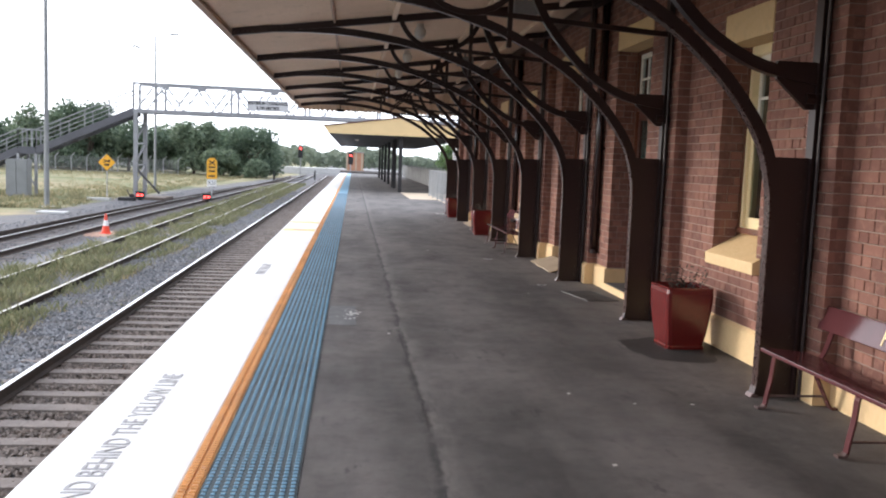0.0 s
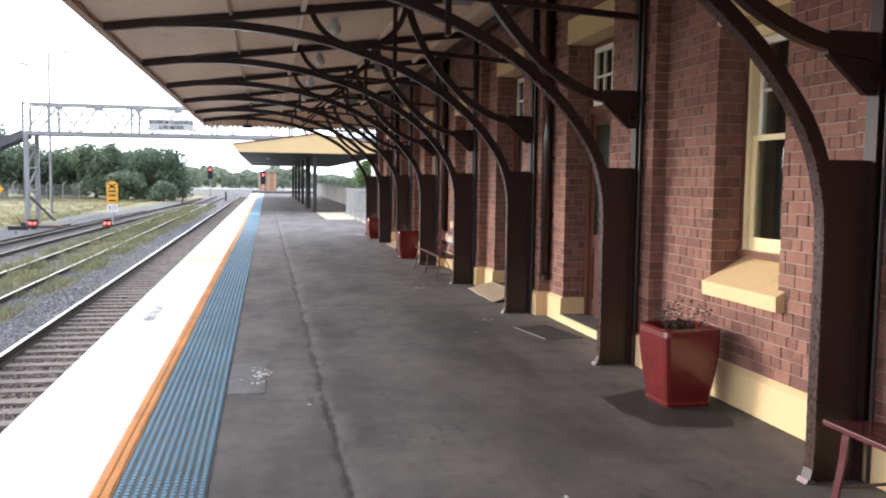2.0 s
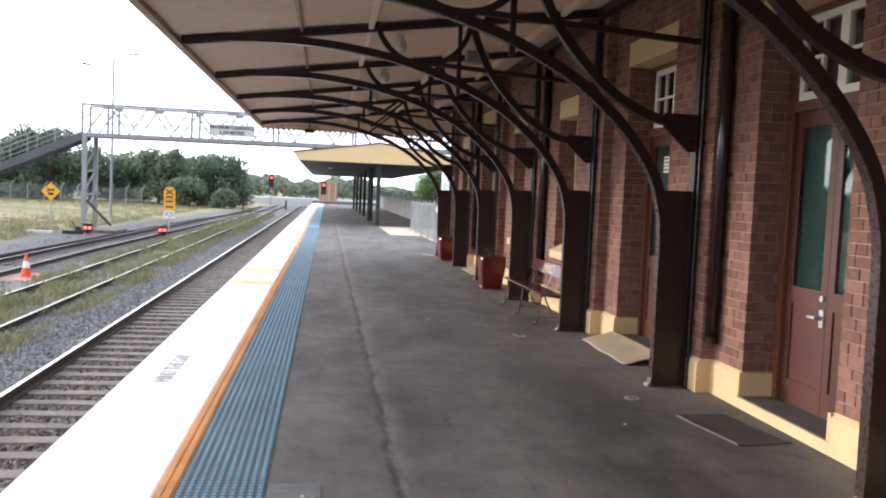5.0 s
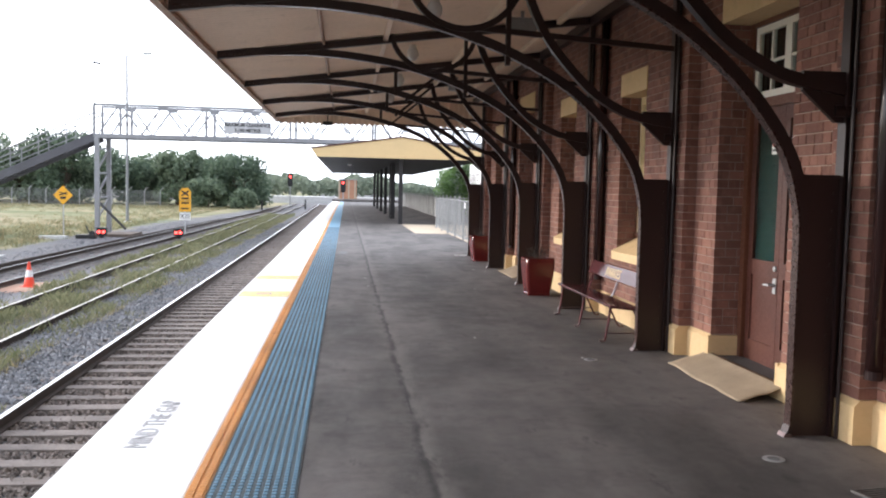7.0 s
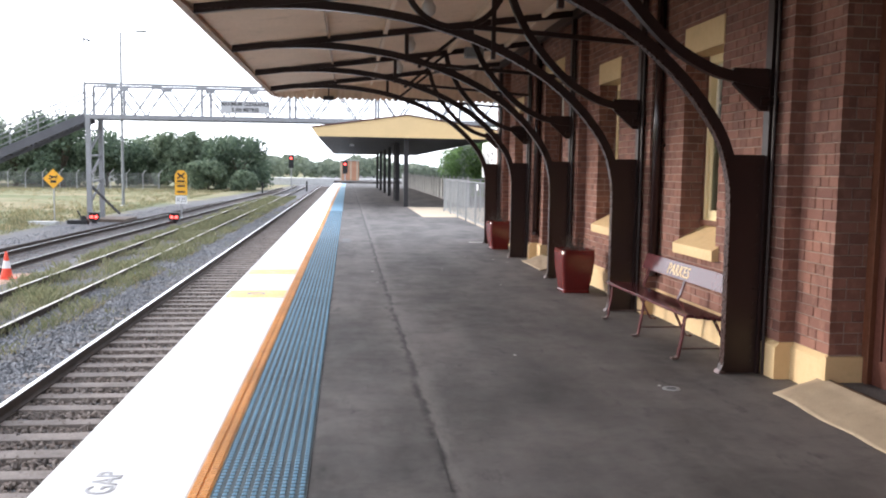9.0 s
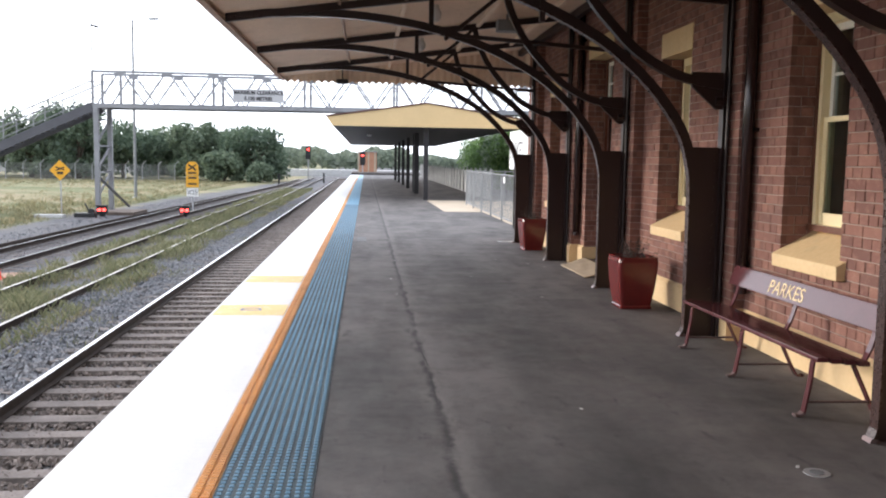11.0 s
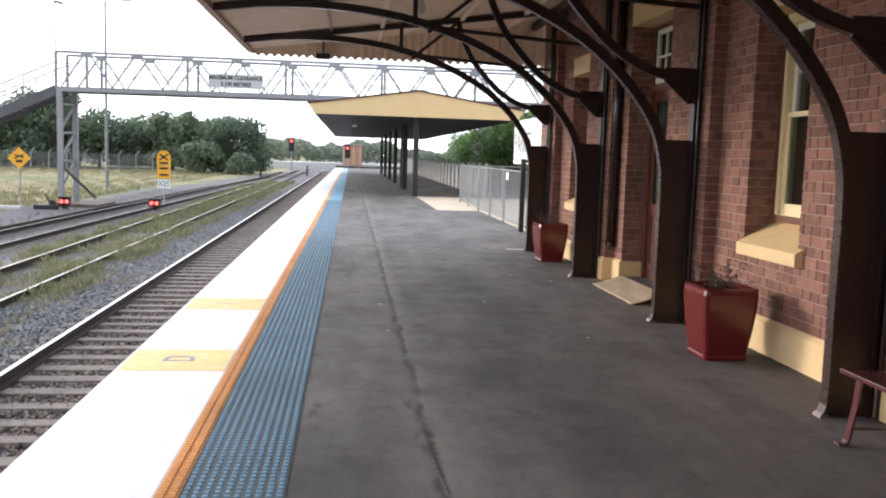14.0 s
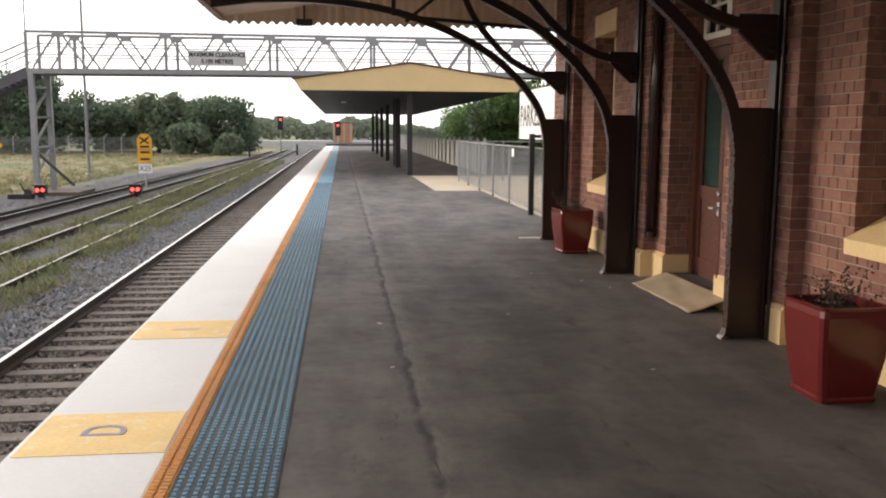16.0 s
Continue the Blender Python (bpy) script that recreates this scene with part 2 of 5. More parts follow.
SOIL = plain("potting soil", (0.04, 0.028, 0.02), 0.95, var=0.3, fine=90, bmp=0.6)
BENCH = plain("maroon bench paint", (0.085, 0.026, 0.028), 0.13, var=0.10, big=3, fine=30, bmp=0, rv=0.04)
BENCH_STEEL = plain("worn steel bench leg", (0.17, 0.12, 0.115), 0.38, 0.5, var=0.25, big=6, fine=40, bmp=0.05, stain=(0.08, 0.03, 0.028))
STEEL = plain("galvanised steel", (0.40, 0.41, 0.42), 0.5, 0.5, var=0.15, big=2, fine=25, bmp=0.05)
BRIDGE = plain("grey bridge paint", (0.29, 0.295, 0.31), 0.55, 0.15, var=0.15, big=0.8, fine=12, bmp=0.05, stain=(0.22, 0.20, 0.19))
BRIDGE_DARK = plain("dark grey stair stringer", (0.10, 0.10, 0.115), 0.6, var=0.15)
# nearly white and barely metallic: the sky's sheen is painted into the colour
RAIL_TOP = plain("polished rail head, sheen painted in", (0.82, 0.82, 0.82), 0.38, 0.15, var=0.12, big=1, fine=30, bmp=0.03)
RAIL_DARK = plain("dark rail head", (0.25, 0.24, 0.23), 0.4, 0.4, var=0.2, big=2, fine=40)
# rust, darkened to put the shadow on the rail's sides into the colour
RAIL_RUST = plain("rusty steel, shade painted in", (0.045, 0.031, 0.025), 0.85, 0.1, var=0.3, big=2, fine=50)
RAIL_DULL = plain("dull rail head", (0.52, 0.49, 0.44), 0.5, 0.1, var=0.2, big=2, fine=40)
SLEEPER = plain("weathered sleeper timber", (0.175, 0.148, 0.132), 0.9, var=0.3, big=2.5, fine=35, bmp=0.5, stain=(0.12, 0.09, 0.075))
CONCRETE = plain("pale concrete", (0.52, 0.43, 0.32), 0.85, var=0.1, big=1, fine=30, bmp=0.15, stain=(0.45, 0.38, 0.3))
SLAB_GREY = plain("grey concrete slab", (0.55, 0.55, 0.54), 0.85, var=0.12, big=2, fine=30)
THRESH = plain("worn grey threshold", (0.085, 0.08, 0.078), 0.75, var=0.25, big=3, fine=50)
MAT_TAN = plain("tan rubber-backed mat", (0.36, 0.28, 0.19), 0.9, var=0.14, big=4, fine=80, bmp=0.4, stain=(0.22, 0.17, 0.12))
MAT_GREY = plain("grey metal grate mat", (0.11, 0.105, 0.10), 0.7, 0.2, var=0.25, big=4, fine=70, bmp=0.4)
PATCH = plain("grey concrete patch", (0.13, 0.134, 0.14), 0.8, var=0.25, big=6, fine=50, stain=(0.36, 0.36, 0.36))
ASPHALT_DARKER = plain("darker asphalt", (0.022, 0.020, 0.020), 0.7, var=0.3, big=5, fine=90, bmp=0.3, stain=(0.05, 0.045, 0.043), amount=0.8)
CRACK = plain("tar-filled seam", (0.036, 0.033, 0.033), 0.8, var=0.3)
SIGN_YELLOW = plain("yellow sign face", (0.80, 0.40, 0.02), 0.45, var=0.06, bmp=0)
SIGN_WHITE = plain("white sign face", (0.80, 0.80, 0.78), 0.5, var=0.05, big=2, bmp=0)
# white board greyed: the shade on its near face is in the colour
BOARD_SHADED = plain("white board, shade painted in", (0.54, 0.54, 0.55), 0.6, var=0.06, big=2, bmp=0)
BLACK = plain("black paint", (0.012, 0.012, 0.013), 0.45)
CONE_ORANGE = plain("orange traffic cone", (0.75, 0.07, 0.03), 0.5, var=0.08)
CONE_WHITE = plain("reflective white band", (0.75, 0.75, 0.75), 0.4, var=0.05)
DIRT_ORANGE = plain("orange clay heap", (0.40, 0.25, 0.18), 0.95, var=0.2, fine=20)
RED_LAMP = glow("red signal lamp", (1.0, 0.06, 0.045), 6.0)
# near-black so the underside's shade holds against bounce from the platform
CANOPY_UNDER = plain("canopy underside, shade painted in", (0.02, 0.019, 0.021), 0.6, var=0.15)
CANOPY_YELLOW = plain("pale yellow fascia", (0.70, 0.52, 0.27), 0.55, var=0.04, big=1, fine=12, bmp=0.03)
POST_DARK = plain("dark steel post", (0.018, 0.017, 0.02), 0.5, var=0.2)
FAR_BRICK = plain("far orange brick", (0.52, 0.27, 0.17), 0.85, var=0.15, big=1, fine=14)
BARK = plain("bark", (0.13, 0.10, 0.08), 0.95, var=0.3, big=2, fine=20, bmp=0.5)
# LEAF and LEAF_DARK are lightened and greyed: distance haze painted into the green
LEAF = leaf_material("gum leaves", (0.115, 0.16, 0.11), (0.26, 0.32, 0.205))
LEAF_BRIGHT = leaf_material("bright tree leaves", (0.065, 0.125, 0.038), (0.20, 0.31, 0.10))
LEAF_DARK = leaf_material("dark tree leaves", (0.08, 0.12, 0.085), (0.185, 0.245, 0.155))
# distance haze is painted as a paler, greyer green
LEAF_FAR = leaf_material("far leaves, haze painted in", (0.16, 0.20, 0.15), (0.30, 0.34, 0.25))
LEAF_POT = leaf_material("dusky shrub leaves", (0.035, 0.03, 0.026), (0.10, 0.075, 0.06))
WEED = leaf_material("weeds", (0.125, 0.14, 0.07), (0.285, 0.28, 0.17))
GRASS_DRY = leaf_material("dry grass", (0.24, 0.21, 0.115), (0.48, 0.40, 0.24))
WIRE = plain("fence wire", (0.24, 0.25, 0.255), 0.6, 0.2)
FENCE_STEEL = plain("dull fence steel", (0.23, 0.24, 0.245), 0.55, 0.2, var=0.12)
FENCE_GREY = plain("grey fence paling", (0.36, 0.36, 0.35), 0.8, var=0.2)
PAPER = plain("white litter", (0.5, 0.49, 0.47), 0.8, var=0.08)
WIRE_WHITE = plain("white conduit", (0.66, 0.63, 0.58), 0.5)
LAMP_SHELL = plain("clear lamp shell", (0.62, 0.62, 0.60), 0.2, var=0.05)


# ---- building blocks ----
def box(bm, a, b):
    vs = [bm.verts.new((x, y, z)) for x in (a[0], b[0]) for y in (a[1], b[1]) for z in (a[2], b[2])]
    for f in ((0, 1, 3, 2), (4, 6, 7, 5), (0, 4, 5, 1), (2, 3, 7, 6), (0, 2, 6, 4), (1, 5, 7, 3)):
        bm.faces.new([vs[i] for i in f])
    return bm


def cyl(bm, p, q, r, n=10, r2=None):
    p, q = Vector(p), Vector(q)
    m = (q - p).to_track_quat("Z", "Y").to_matrix()
    r2 = r if r2 is None else r2
    rings = []
    for c, rr in ((p, r), (q, r2)):
        rings.append([bm.verts.new(c + m @ Vector((rr * math.cos(2 * math.pi * i / n), rr * math.sin(2 * math.pi * i / n), 0))) for i in range(n)])
    for i in range(n):
        j = (i + 1) % n
        bm.faces.new((rings[0][i], rings[0][j], rings[1][j], rings[1][i]))
    bm.faces.new(rings[0][::-1]), bm.faces.new(rings[1])
    return bm


def bar(bm, p, q, w, h, up=(0, 0, 1)):
    """A straight bar of w x h from p to q."""
    p, q = Vector(p), Vector(q)
    d = (q - p).normalized()
    s = d.cross(Vector(up)).normalized()
    u = s.cross(d)
    ring = [[bm.verts.new(c + s * (w / 2 * i) + u * (h / 2 * j)) for i, j in ((-1, -1), (1, -1), (1, 1), (-1, 1))] for c in (p, q)]
    for i in range(4):
        j = (i + 1) % 4
        bm.faces.new((ring[0][i], ring[0][j], ring[1][j], ring[1][i]))
    bm.faces.new(ring[0][::-1]), bm.faces.new(ring[1])
    return bm


def prism(bm, pts, lo, hi, axis="y"):
    """A flat outline pushed from lo to hi along an axis; pts are (x, z) for y, (y, z) for x, (x, y) for z."""
    def at(p, v):
        return {"y": (p[0], v, p[1]), "x": (v, p[0], p[1]), "z": (p[0], p[1], v)}[axis]
    a, b = [bm.verts.new(at(p, lo)) for p in pts], [bm.verts.new(at(p, hi)) for p in pts]
    n = len(pts)
    for i in range(n):
        j = (i + 1) % n
        bm.faces.new((a[i], a[j], b[j], b[i]))
    bm.faces.new(a[::-1]), bm.faces.new(b)
    return bm


def ribbon(bm, pts, w, h, off=0.0):
    """A curved bar in the plane y = 0 along (x, z) points: w across, h deep, shifted by off along its normal."""
    n = len(pts)
    rings = []
    for i, (x, z) in enumerate(pts):
        a, b = pts[max(0, i - 1)], pts[min(n - 1, i + 1)]
        t = Vector((b[0] - a[0], b[1] - a[1])).normalized()
        nx, nz = -t.y, t.x
        rings.append([bm.verts.new((x + nx * (off + s * h / 2), y, z + nz * (off + s * h / 2))) for s, y in ((-1, -w / 2), (-1, w / 2), (1, w / 2), (1, -w / 2))])
    for r, q in zip(rings, rings[1:]):
        for i in range(4):
            j = (i + 1) % 4
            bm.faces.new((r[i], r[j], q[j], q[i]))
    bm.faces.new(rings[0][::-1]), bm.faces.new(rings[-1])
    return bm


def smooth_line(pts, n):
    """Catmull-Rom points through pts, n to a stretch."""
    out = []
    for i in range(len(pts) - 1):
        p0, p1, p2, p3 = (Vector(pts[max(0, min(len(pts) - 1, k))]) for k in (i - 1, i, i + 1, i + 2))
        for j in range(n):
            t = j / n
            out.append(tuple(0.5 * ((2 * p1) + (p2 - p0) * t + (2 * p0 - 5 * p1 + 4 * p2 - p3) * t * t + (3 * p1 - p0 - 3 * p2 + p3) * t ** 3)))
    return out + [tuple(pts[-1])]


def finish(bm, name, material, bevel=0.0, smooth=False):
    bmesh.ops.recalc_face_normals(bm, faces=bm.faces)
    if bevel:
        bmesh.ops.bevel(bm, geom=[e for e in bm.edges if e.calc_face_angle(0) > 0.6], offset=bevel, segments=2, affect="EDGES", profile=0.6)
    me = bpy.data.meshes.new(name)
    bm.to_mesh(me)
    bm.free()
    me.materials.append(material)
    if smooth:
        for p in me.polygons:
            p.use_smooth = True
    return me


def part(name, bm, material, parent, label="", bevel=0.0, smooth=False):
    ob = new(name, finish(bm, name, material, bevel, smooth))
    ob.parent = parent
    return tagged(ob, label)


def shared(name, me, parent, m, label=""):
    ob = new(name, me)
    ob.parent = parent
    ob.matrix_basis = m
    return tagged(ob, label)


def thing(name, label, category, at=(0, 0, 0), turn=0.0, group="", kind=""):
    ob = new(name)
    ob.empty_display_size = 0.1
    ob.matrix_basis = pose(*at, 0, 0, turn)
    return tagged(ob, label, category, group, kind)


def solid(name, bm, material, label, category, group="", kind="", bevel=0.0, smooth=False, at=(0, 0, 0), turn=0.0):
    ob = new(name, finish(bm, name, material, bevel, smooth))
    ob.matrix_basis = pose(*at, 0, 0, turn)
    return tagged(ob, label, category, group, kind)


def raw_mesh(name, verts, faces, material):
    me = bpy.data.meshes.new(name)
    me.from_pydata(verts, [], faces)
    me.materials.append(material)
    me.update()
    return me


def letters(name, text, size, material, parent, m, align="LEFT", squeeze=1.0, depth=0.002, bold=0.0):
    """Raised lettering as a mesh, cap height about 0.7 of size."""
    cu = bpy.data.curves.new(name, "FONT")
    cu.body, cu.size, cu.align_x, cu.extrude, cu.resolution_u = text, size, align, depth, 3
    cu.offset = bold
    tmp = new(name + "_source", cu)
    me = bpy.data.meshes.new_from_object(tmp.evaluated_get(bpy.context.evaluated_depsgraph_get()))
    bpy.data.objects.remove(tmp)
    bpy.data.curves.remove(cu)
    me.materials.clear()
    me.materials.append(material)
    for v in me.vertices:
        v.co.x *= squeeze
    ob = new(name, me)
    ob.parent = parent
    ob.matrix_basis = m
    return ob


def rnd(seed):
    return random.Random(seed)


B = bmesh.new

# ---- setting: ground, platform, building ----
RAIL = -1.05
GROUND_Z = -1.27
LOW_Z = GROUND_Z - 0.15  # the yard beyond the second track lies lower
COLS = [0.02 + 3.213 * k for k in range(10)]  # bracket columns along the platform


def build_ground():
    bm = B()
    xs = [-1500, -300, -120, -60, -30, -14, -8.9, -7.9, -1.6, 30, 120, 400, 1500]
    ys = [-400, -60, 0, 40, 80, 120, 160, 220, 300, 600, 2500]
    r = rnd(3)
    grid = [[bm.verts.new((x, y, (LOW_Z if x < -8.5 else GROUND_Z) + (r.uniform(-0.1, 0.25) if x < -25 and y < 600 else 0))) for y in ys] for x in xs]
    for i in range(len(xs) - 1):
        for j in range(len(ys) - 1):
            bm.faces.new((grid[i][j], grid[i + 1][j], grid[i + 1][j + 1], grid[i][j + 1]))
    solid("ground", bm, GROUND, "grey gravel by the tracks turning to dry green grass", "ground", kind="structure")


def build_platform():
    base = thing("platform", "dark asphalt station platform with a white-painted edge", "platform", kind="structure")
    part("asphalt_surface", box(B(), (-0.21, -14, -1.4), (16, 112, 0)), ASPHALT, base, "dark worn asphalt with stains")
    part("platform_face", box(B(), (-1.5, -14, -1.4), (-0.21, 112, -0.15)), SLAB_GREY, base, "grey concrete platform face")
    bm = box(B(), (-1.62, -14, -0.149), (-0.815, 112, 0.0))
    part("edge_coping", bm, WHITE_EDGE, base, "white-painted concrete coping", bevel=0.012)
    part("tile_bed", box(B(), (-0.815, -14, -0.149), (-0.21, 112, -0.006)), SLAB_GREY, base)
    for y0, y1 in ((20.42, 21.08), (22.92, 23.56)):
        part("yellow_band", box(B(), (-1.59, y0, 0.0), (-0.83, y1, 0.004)), YELLOW_PAINT, base, "worn yellow painted band")
    up = pose(0, 0, 0, 0, 0, 90)
    letters("lettering", "STAND BEHIND THE YELLOW LINE", 0.205, LETTER_GREY, base, pose(-1.235, 4.08, 0.002, 0, 0, 90), squeeze=0.87)
    letters("lettering", "MIND THE GAP", 0.205, LETTER_GREY, base, pose(-1.215, 12.74, 0.002, 0, 0, 90), squeeze=0.87)
    letters("lettering", "D", 0.34, LETTER_BLUE, base, pose(-1.1, 20.68, 0.005, 0, 0, 90), squeeze=0.75)
    part("faded_mark", box(B(), (-1.32, 23.2, 0.004), (-1.1, 23.26, 0.006)), FADED, base)
    # tar seam along the platform
    r = rnd(8)
    bm = B()
    y, x = 2.0, 0.54
    while y < 42:
        y2, x2 = y + r.uniform(0.12, 0.4), x + r.uniform(-0.014, 0.014) + 0.12 * (0.54 - x)
        w = r.uniform(0.002, 0.008)
        if r.random() < 0.45:
            bm.faces.new([bm.verts.new(p) for p in ((x - w, y, 0.003), (x + w, y, 0.003), (x2 + w, y2, 0.003), (x2 - w, y2, 0.003))])
        y, x = y2, x2
    part("seam", bm, CRACK, base, "dark tar-filled seam")
    # darker irregular patch of asphalt round the near planter
    bm = B()
    ring = []
    for k in range(40):
        a = 2 * math.pi * k / 40
        q = 0.43 + 0.10 * noise.noise(Vector((math.cos(a) * 1.7, math.sin(a) * 1.7, 3.0))) + 0.05 * noise.noise(Vector((math.cos(a) * 6, math.sin(a) * 6, 9.0)))
        ring.append(bm.verts.new((3.13 + q * math.cos(a), 8.12 + q * 1.25 * math.sin(a), 0.003)))
    bm.faces.new(ring)
    part("dark_patch", bm, ASPHALT_DARKER, base, "dark irregular patch round the planter")
    part("patch", box(B(), (-0.2, 9.0, 0), (0.1, 10.15, 0.004)), PATCH, base, "grey concrete service lid")
    r = rnd(31)
    bm = B()
    for k in range(34):
        a, q = r.uniform(0, 6.28), abs(r.gauss(0, 0.11))
        cx, cy, sz = 0.07 + q * math.cos(a) * 0.7, 9.62 + q * math.sin(a) * 1.8, r.uniform(0.006, 0.03)
        pts = [(cx + sz * r.uniform(0.4, 1) * math.cos(t), cy + 1.6 * sz * r.uniform(0.4, 1) * math.sin(t)) for t in [j * 1.047 for j in range(6)]]
        bm.faces.new([bm.verts.new((x, y, 0.0052 + 0.0001 * k)) for x, y in pts])
    part("splash", bm, PAPER, base, "dried white splash")
    part("patch", box(B(), (-0.13, 29.0, 0), (0.07, 30.0, 0.004)), PATCH, base, "grey concrete service lid")
    part("pale_slab", box(B(), (2.70, 39.9, 0), (9.5, 48.1, 0.006)), CONCRETE, base, "pale concrete paving slab")
    part("forecourt_edge", box(B(), (4.0, 31.2, 0), (9.5, 39.9, 0.005)), CONCRETE, base, "pale concrete paving slab")
    part("threshold_strip", box(B(), (2.86, 29.13, 0), (3.22, 29.2, 0.006)), WHITE_EDGE, base, "short white painted line")


def build_building():
    base = thing("wall_station", "red-brown brick station wall with cream plinth and lintels", "wall", kind="structure")
    return base


WIN = [(7.60, 8.55), (17.45, 18.40), (20.68, 21.64), (27.13, 28.04)]
DOORS = [(10.72, 12.09), (13.93, 15.33), (23.76, 25.15)]
WX, TOP, Y0, Y1 = 3.685, 4.7, -8.0, 30.35
REVEAL = 4.005
WIN_Z, DOOR_Z = (0.97, 2.98), (0.10, 3.37)
OPENINGS = sorted([(a, b, *WIN_Z) for a, b in WIN] + [(a, b, *DOOR_Z) for a, b in DOORS])
PIL = 0.24  # half width of a brick pilaster
PX = 3.552  # its face


def core_walls(base):
    """Mortar-coloured wall body with real openings; bricks are laid on it."""
    bm = B()
    x0, x1 = WX + 0.008, 4.3
    y = Y0
    for a, b, z0, z1 in OPENINGS:
        box(bm, (x0, y, 0), (x1, a - 0.008, TOP))
        box(bm, (x0, a - 0.008, 0), (x1, b + 0.008, z0 - 0.03))
        box(bm, (x0, a - 0.008, z1 + 0.03), (x1, b + 0.008, TOP))
        y = b + 0.008
    box(bm, (x0, y, 0), (x1, Y1, TOP))
    for c in COLS:
        box(bm, (PX + 0.008, c - PIL + 0.008, 0), (x0, c + PIL - 0.008, TOP))
    part("wall_body", bm, MORTAR, base, "pale mortar joints")
    bm = box(B(), (12.0, Y0, 0), (12.3, Y1, TOP))
    box(bm, (4.3, Y0, 0), (12.0, Y0 + 0.3, TOP))
    part("rear_wall", bm, DARK, base)
    part("end_wall", box(B(), (4.3, Y1 - 0.3, 0), (12.0, Y1 - 0.01, TOP)), MORTAR, base)
    part("interior_partition", box(B(), (6.2, Y0 + 0.3, 0), (6.4, Y1 - 0.3, TOP)), DARK, base)
    # plinth
    bm = B()
    edges = sorted([(c - PIL - 0.02, c + PIL + 0.02, "p") for c in COLS] + [(a, b, "d") for a, b in DOORS])
    y = Y0
    for a, b, k in edges:
        if a > y:
            prism(bm, [(WX - 0.035, 0), (WX - 0.035, 0.27), (WX + 0.0, 0.31), (WX + 0.007, 0.31), (WX + 0.007, 0)], y, a)
        if k == "p":
            prism(bm, [(PX - 0.04, 0), (PX - 0.04, 0.27), (PX, 0.31), (WX + 0.007, 0.31), (WX + 0.007, 0)], a, b)
        y = max(y, b)
    prism(bm, [(WX - 0.035, 0), (WX - 0.035, 0.27), (WX, 0.31), (WX + 0.007, 0.31), (WX + 0.007, 0)], y, Y1)
    for a, b in DOORS:  # plinth returns in the doorways
        box(bm, (WX - 0.035, a - 0.007, 0.1), (REVEAL, a + 0.03, 0.30))
        box(bm, (WX - 0.035, b - 0.03, 0.1), (REVEAL, b + 0.007, 0.30))
    part("plinth", bm, CREAM, base, "cream-painted masonry plinth")
    # lintels and sills
    for a, b, z0, z1 in OPENINGS:
        h = 0.29
        part("lintel", box(B(), (WX - 0.012, a - 0.02, z1), (REVEAL + 0.1, b + 0.02, z1 + h)), CREAM, base, "cream-painted stone lintel", bevel=0.008)
        if z0 > 0.5:
            bm = prism(B(), [(WX - 0.07, z0 - 0.155), (WX - 0.075, z0 - 0.045), (REVEAL, z0 + 0.165), (REVEAL, z0 - 0.13), (WX + 0.02, z0 - 0.155)], a - 0.09, b + 0.0)
            part("sill", bm, CREAM, base, "cream-painted sloping sill", bevel=0.008)


def brick_rows():
    """Every brick as (axis, plane, along0, along1, z0, z1): English bond in rows of 86 mm."""
    r = rnd(11)
    out = []
    H, J = 0.086, 0.009

    def run(kind, plane, a, b, z0, z1, shift):
        n = 0
        z = 0.31 + math.floor((z0 - 0.31) / H + 0.5) * H
        while z < z1 - 0.03:
            row = round((z - 0.31) / H)
            L = 0.24 if row % 2 == 0 else 0.12
            y = math.floor((a - shift) / L) * L + shift - (L / 2 if row % 4 >= 2 else 0)
            cuts = [a]
            while y < b:
                if a + 0.045 < y < b - 0.045:
                    cuts.append(y)
                y += L
            for s, e in zip(cuts, cuts[1:] + [b]):
                s2, e2 = (s if s == a else s + J / 2), (e if e == b else e - J / 2)
                out.append((kind, plane, s2, e2, z + J / 2, min(z1, z + H) - J / 2))
            z += H
    def blocked(y0, y1):
        return [(a, b, z0 - 0.1 if z0 > 0.5 else 0, z1 + 0.29) for a, b, z0, z1 in OPENINGS if b > y0 and a < y1]
    # wall face between pilasters
    lo = [2.6] + [c + PIL for c in COLS if c > 2.6]
    hi = [c - PIL for c in COLS if c > 2.6] + [Y1]
    for a, b in zip(lo, hi):
        if b - a < 0.05:
            continue
        cut = blocked(a, b)
        y = a
        for o0, o1, z0, z1 in cut:
            run("x", WX, y, o0, 0.31, 4.45, a)
            if z0 > 0.5:
                run("x", WX, o0, o1, 0.31, z0, a)
            run("x", WX, o0, o1, z1, 4.45, a)
            y = o1
        run("x", WX, y, b, 0.31, 4.45, a)
    for c in COLS:
        if c > 2.6:
            run("x", PX, c - PIL, c + PIL, 0.31, 4.45, c)
            run("n", c - PIL, PX + 0.05, WX + 0.008, 0.31, 4.45, PX)
            run("f", c + PIL, PX + 0.05, WX + 0.008, 0.31, 4.45, PX)
    for a, b, z0, z1 in OPENINGS:
        lo_z = z0 if z0 > 0.5 else 0.31
        run("n", b, WX + 0.05, REVEAL, lo_z, z1, WX)
        run("f", a, WX + 0.05, REVEAL, lo_z, z1, WX)
    return out, r


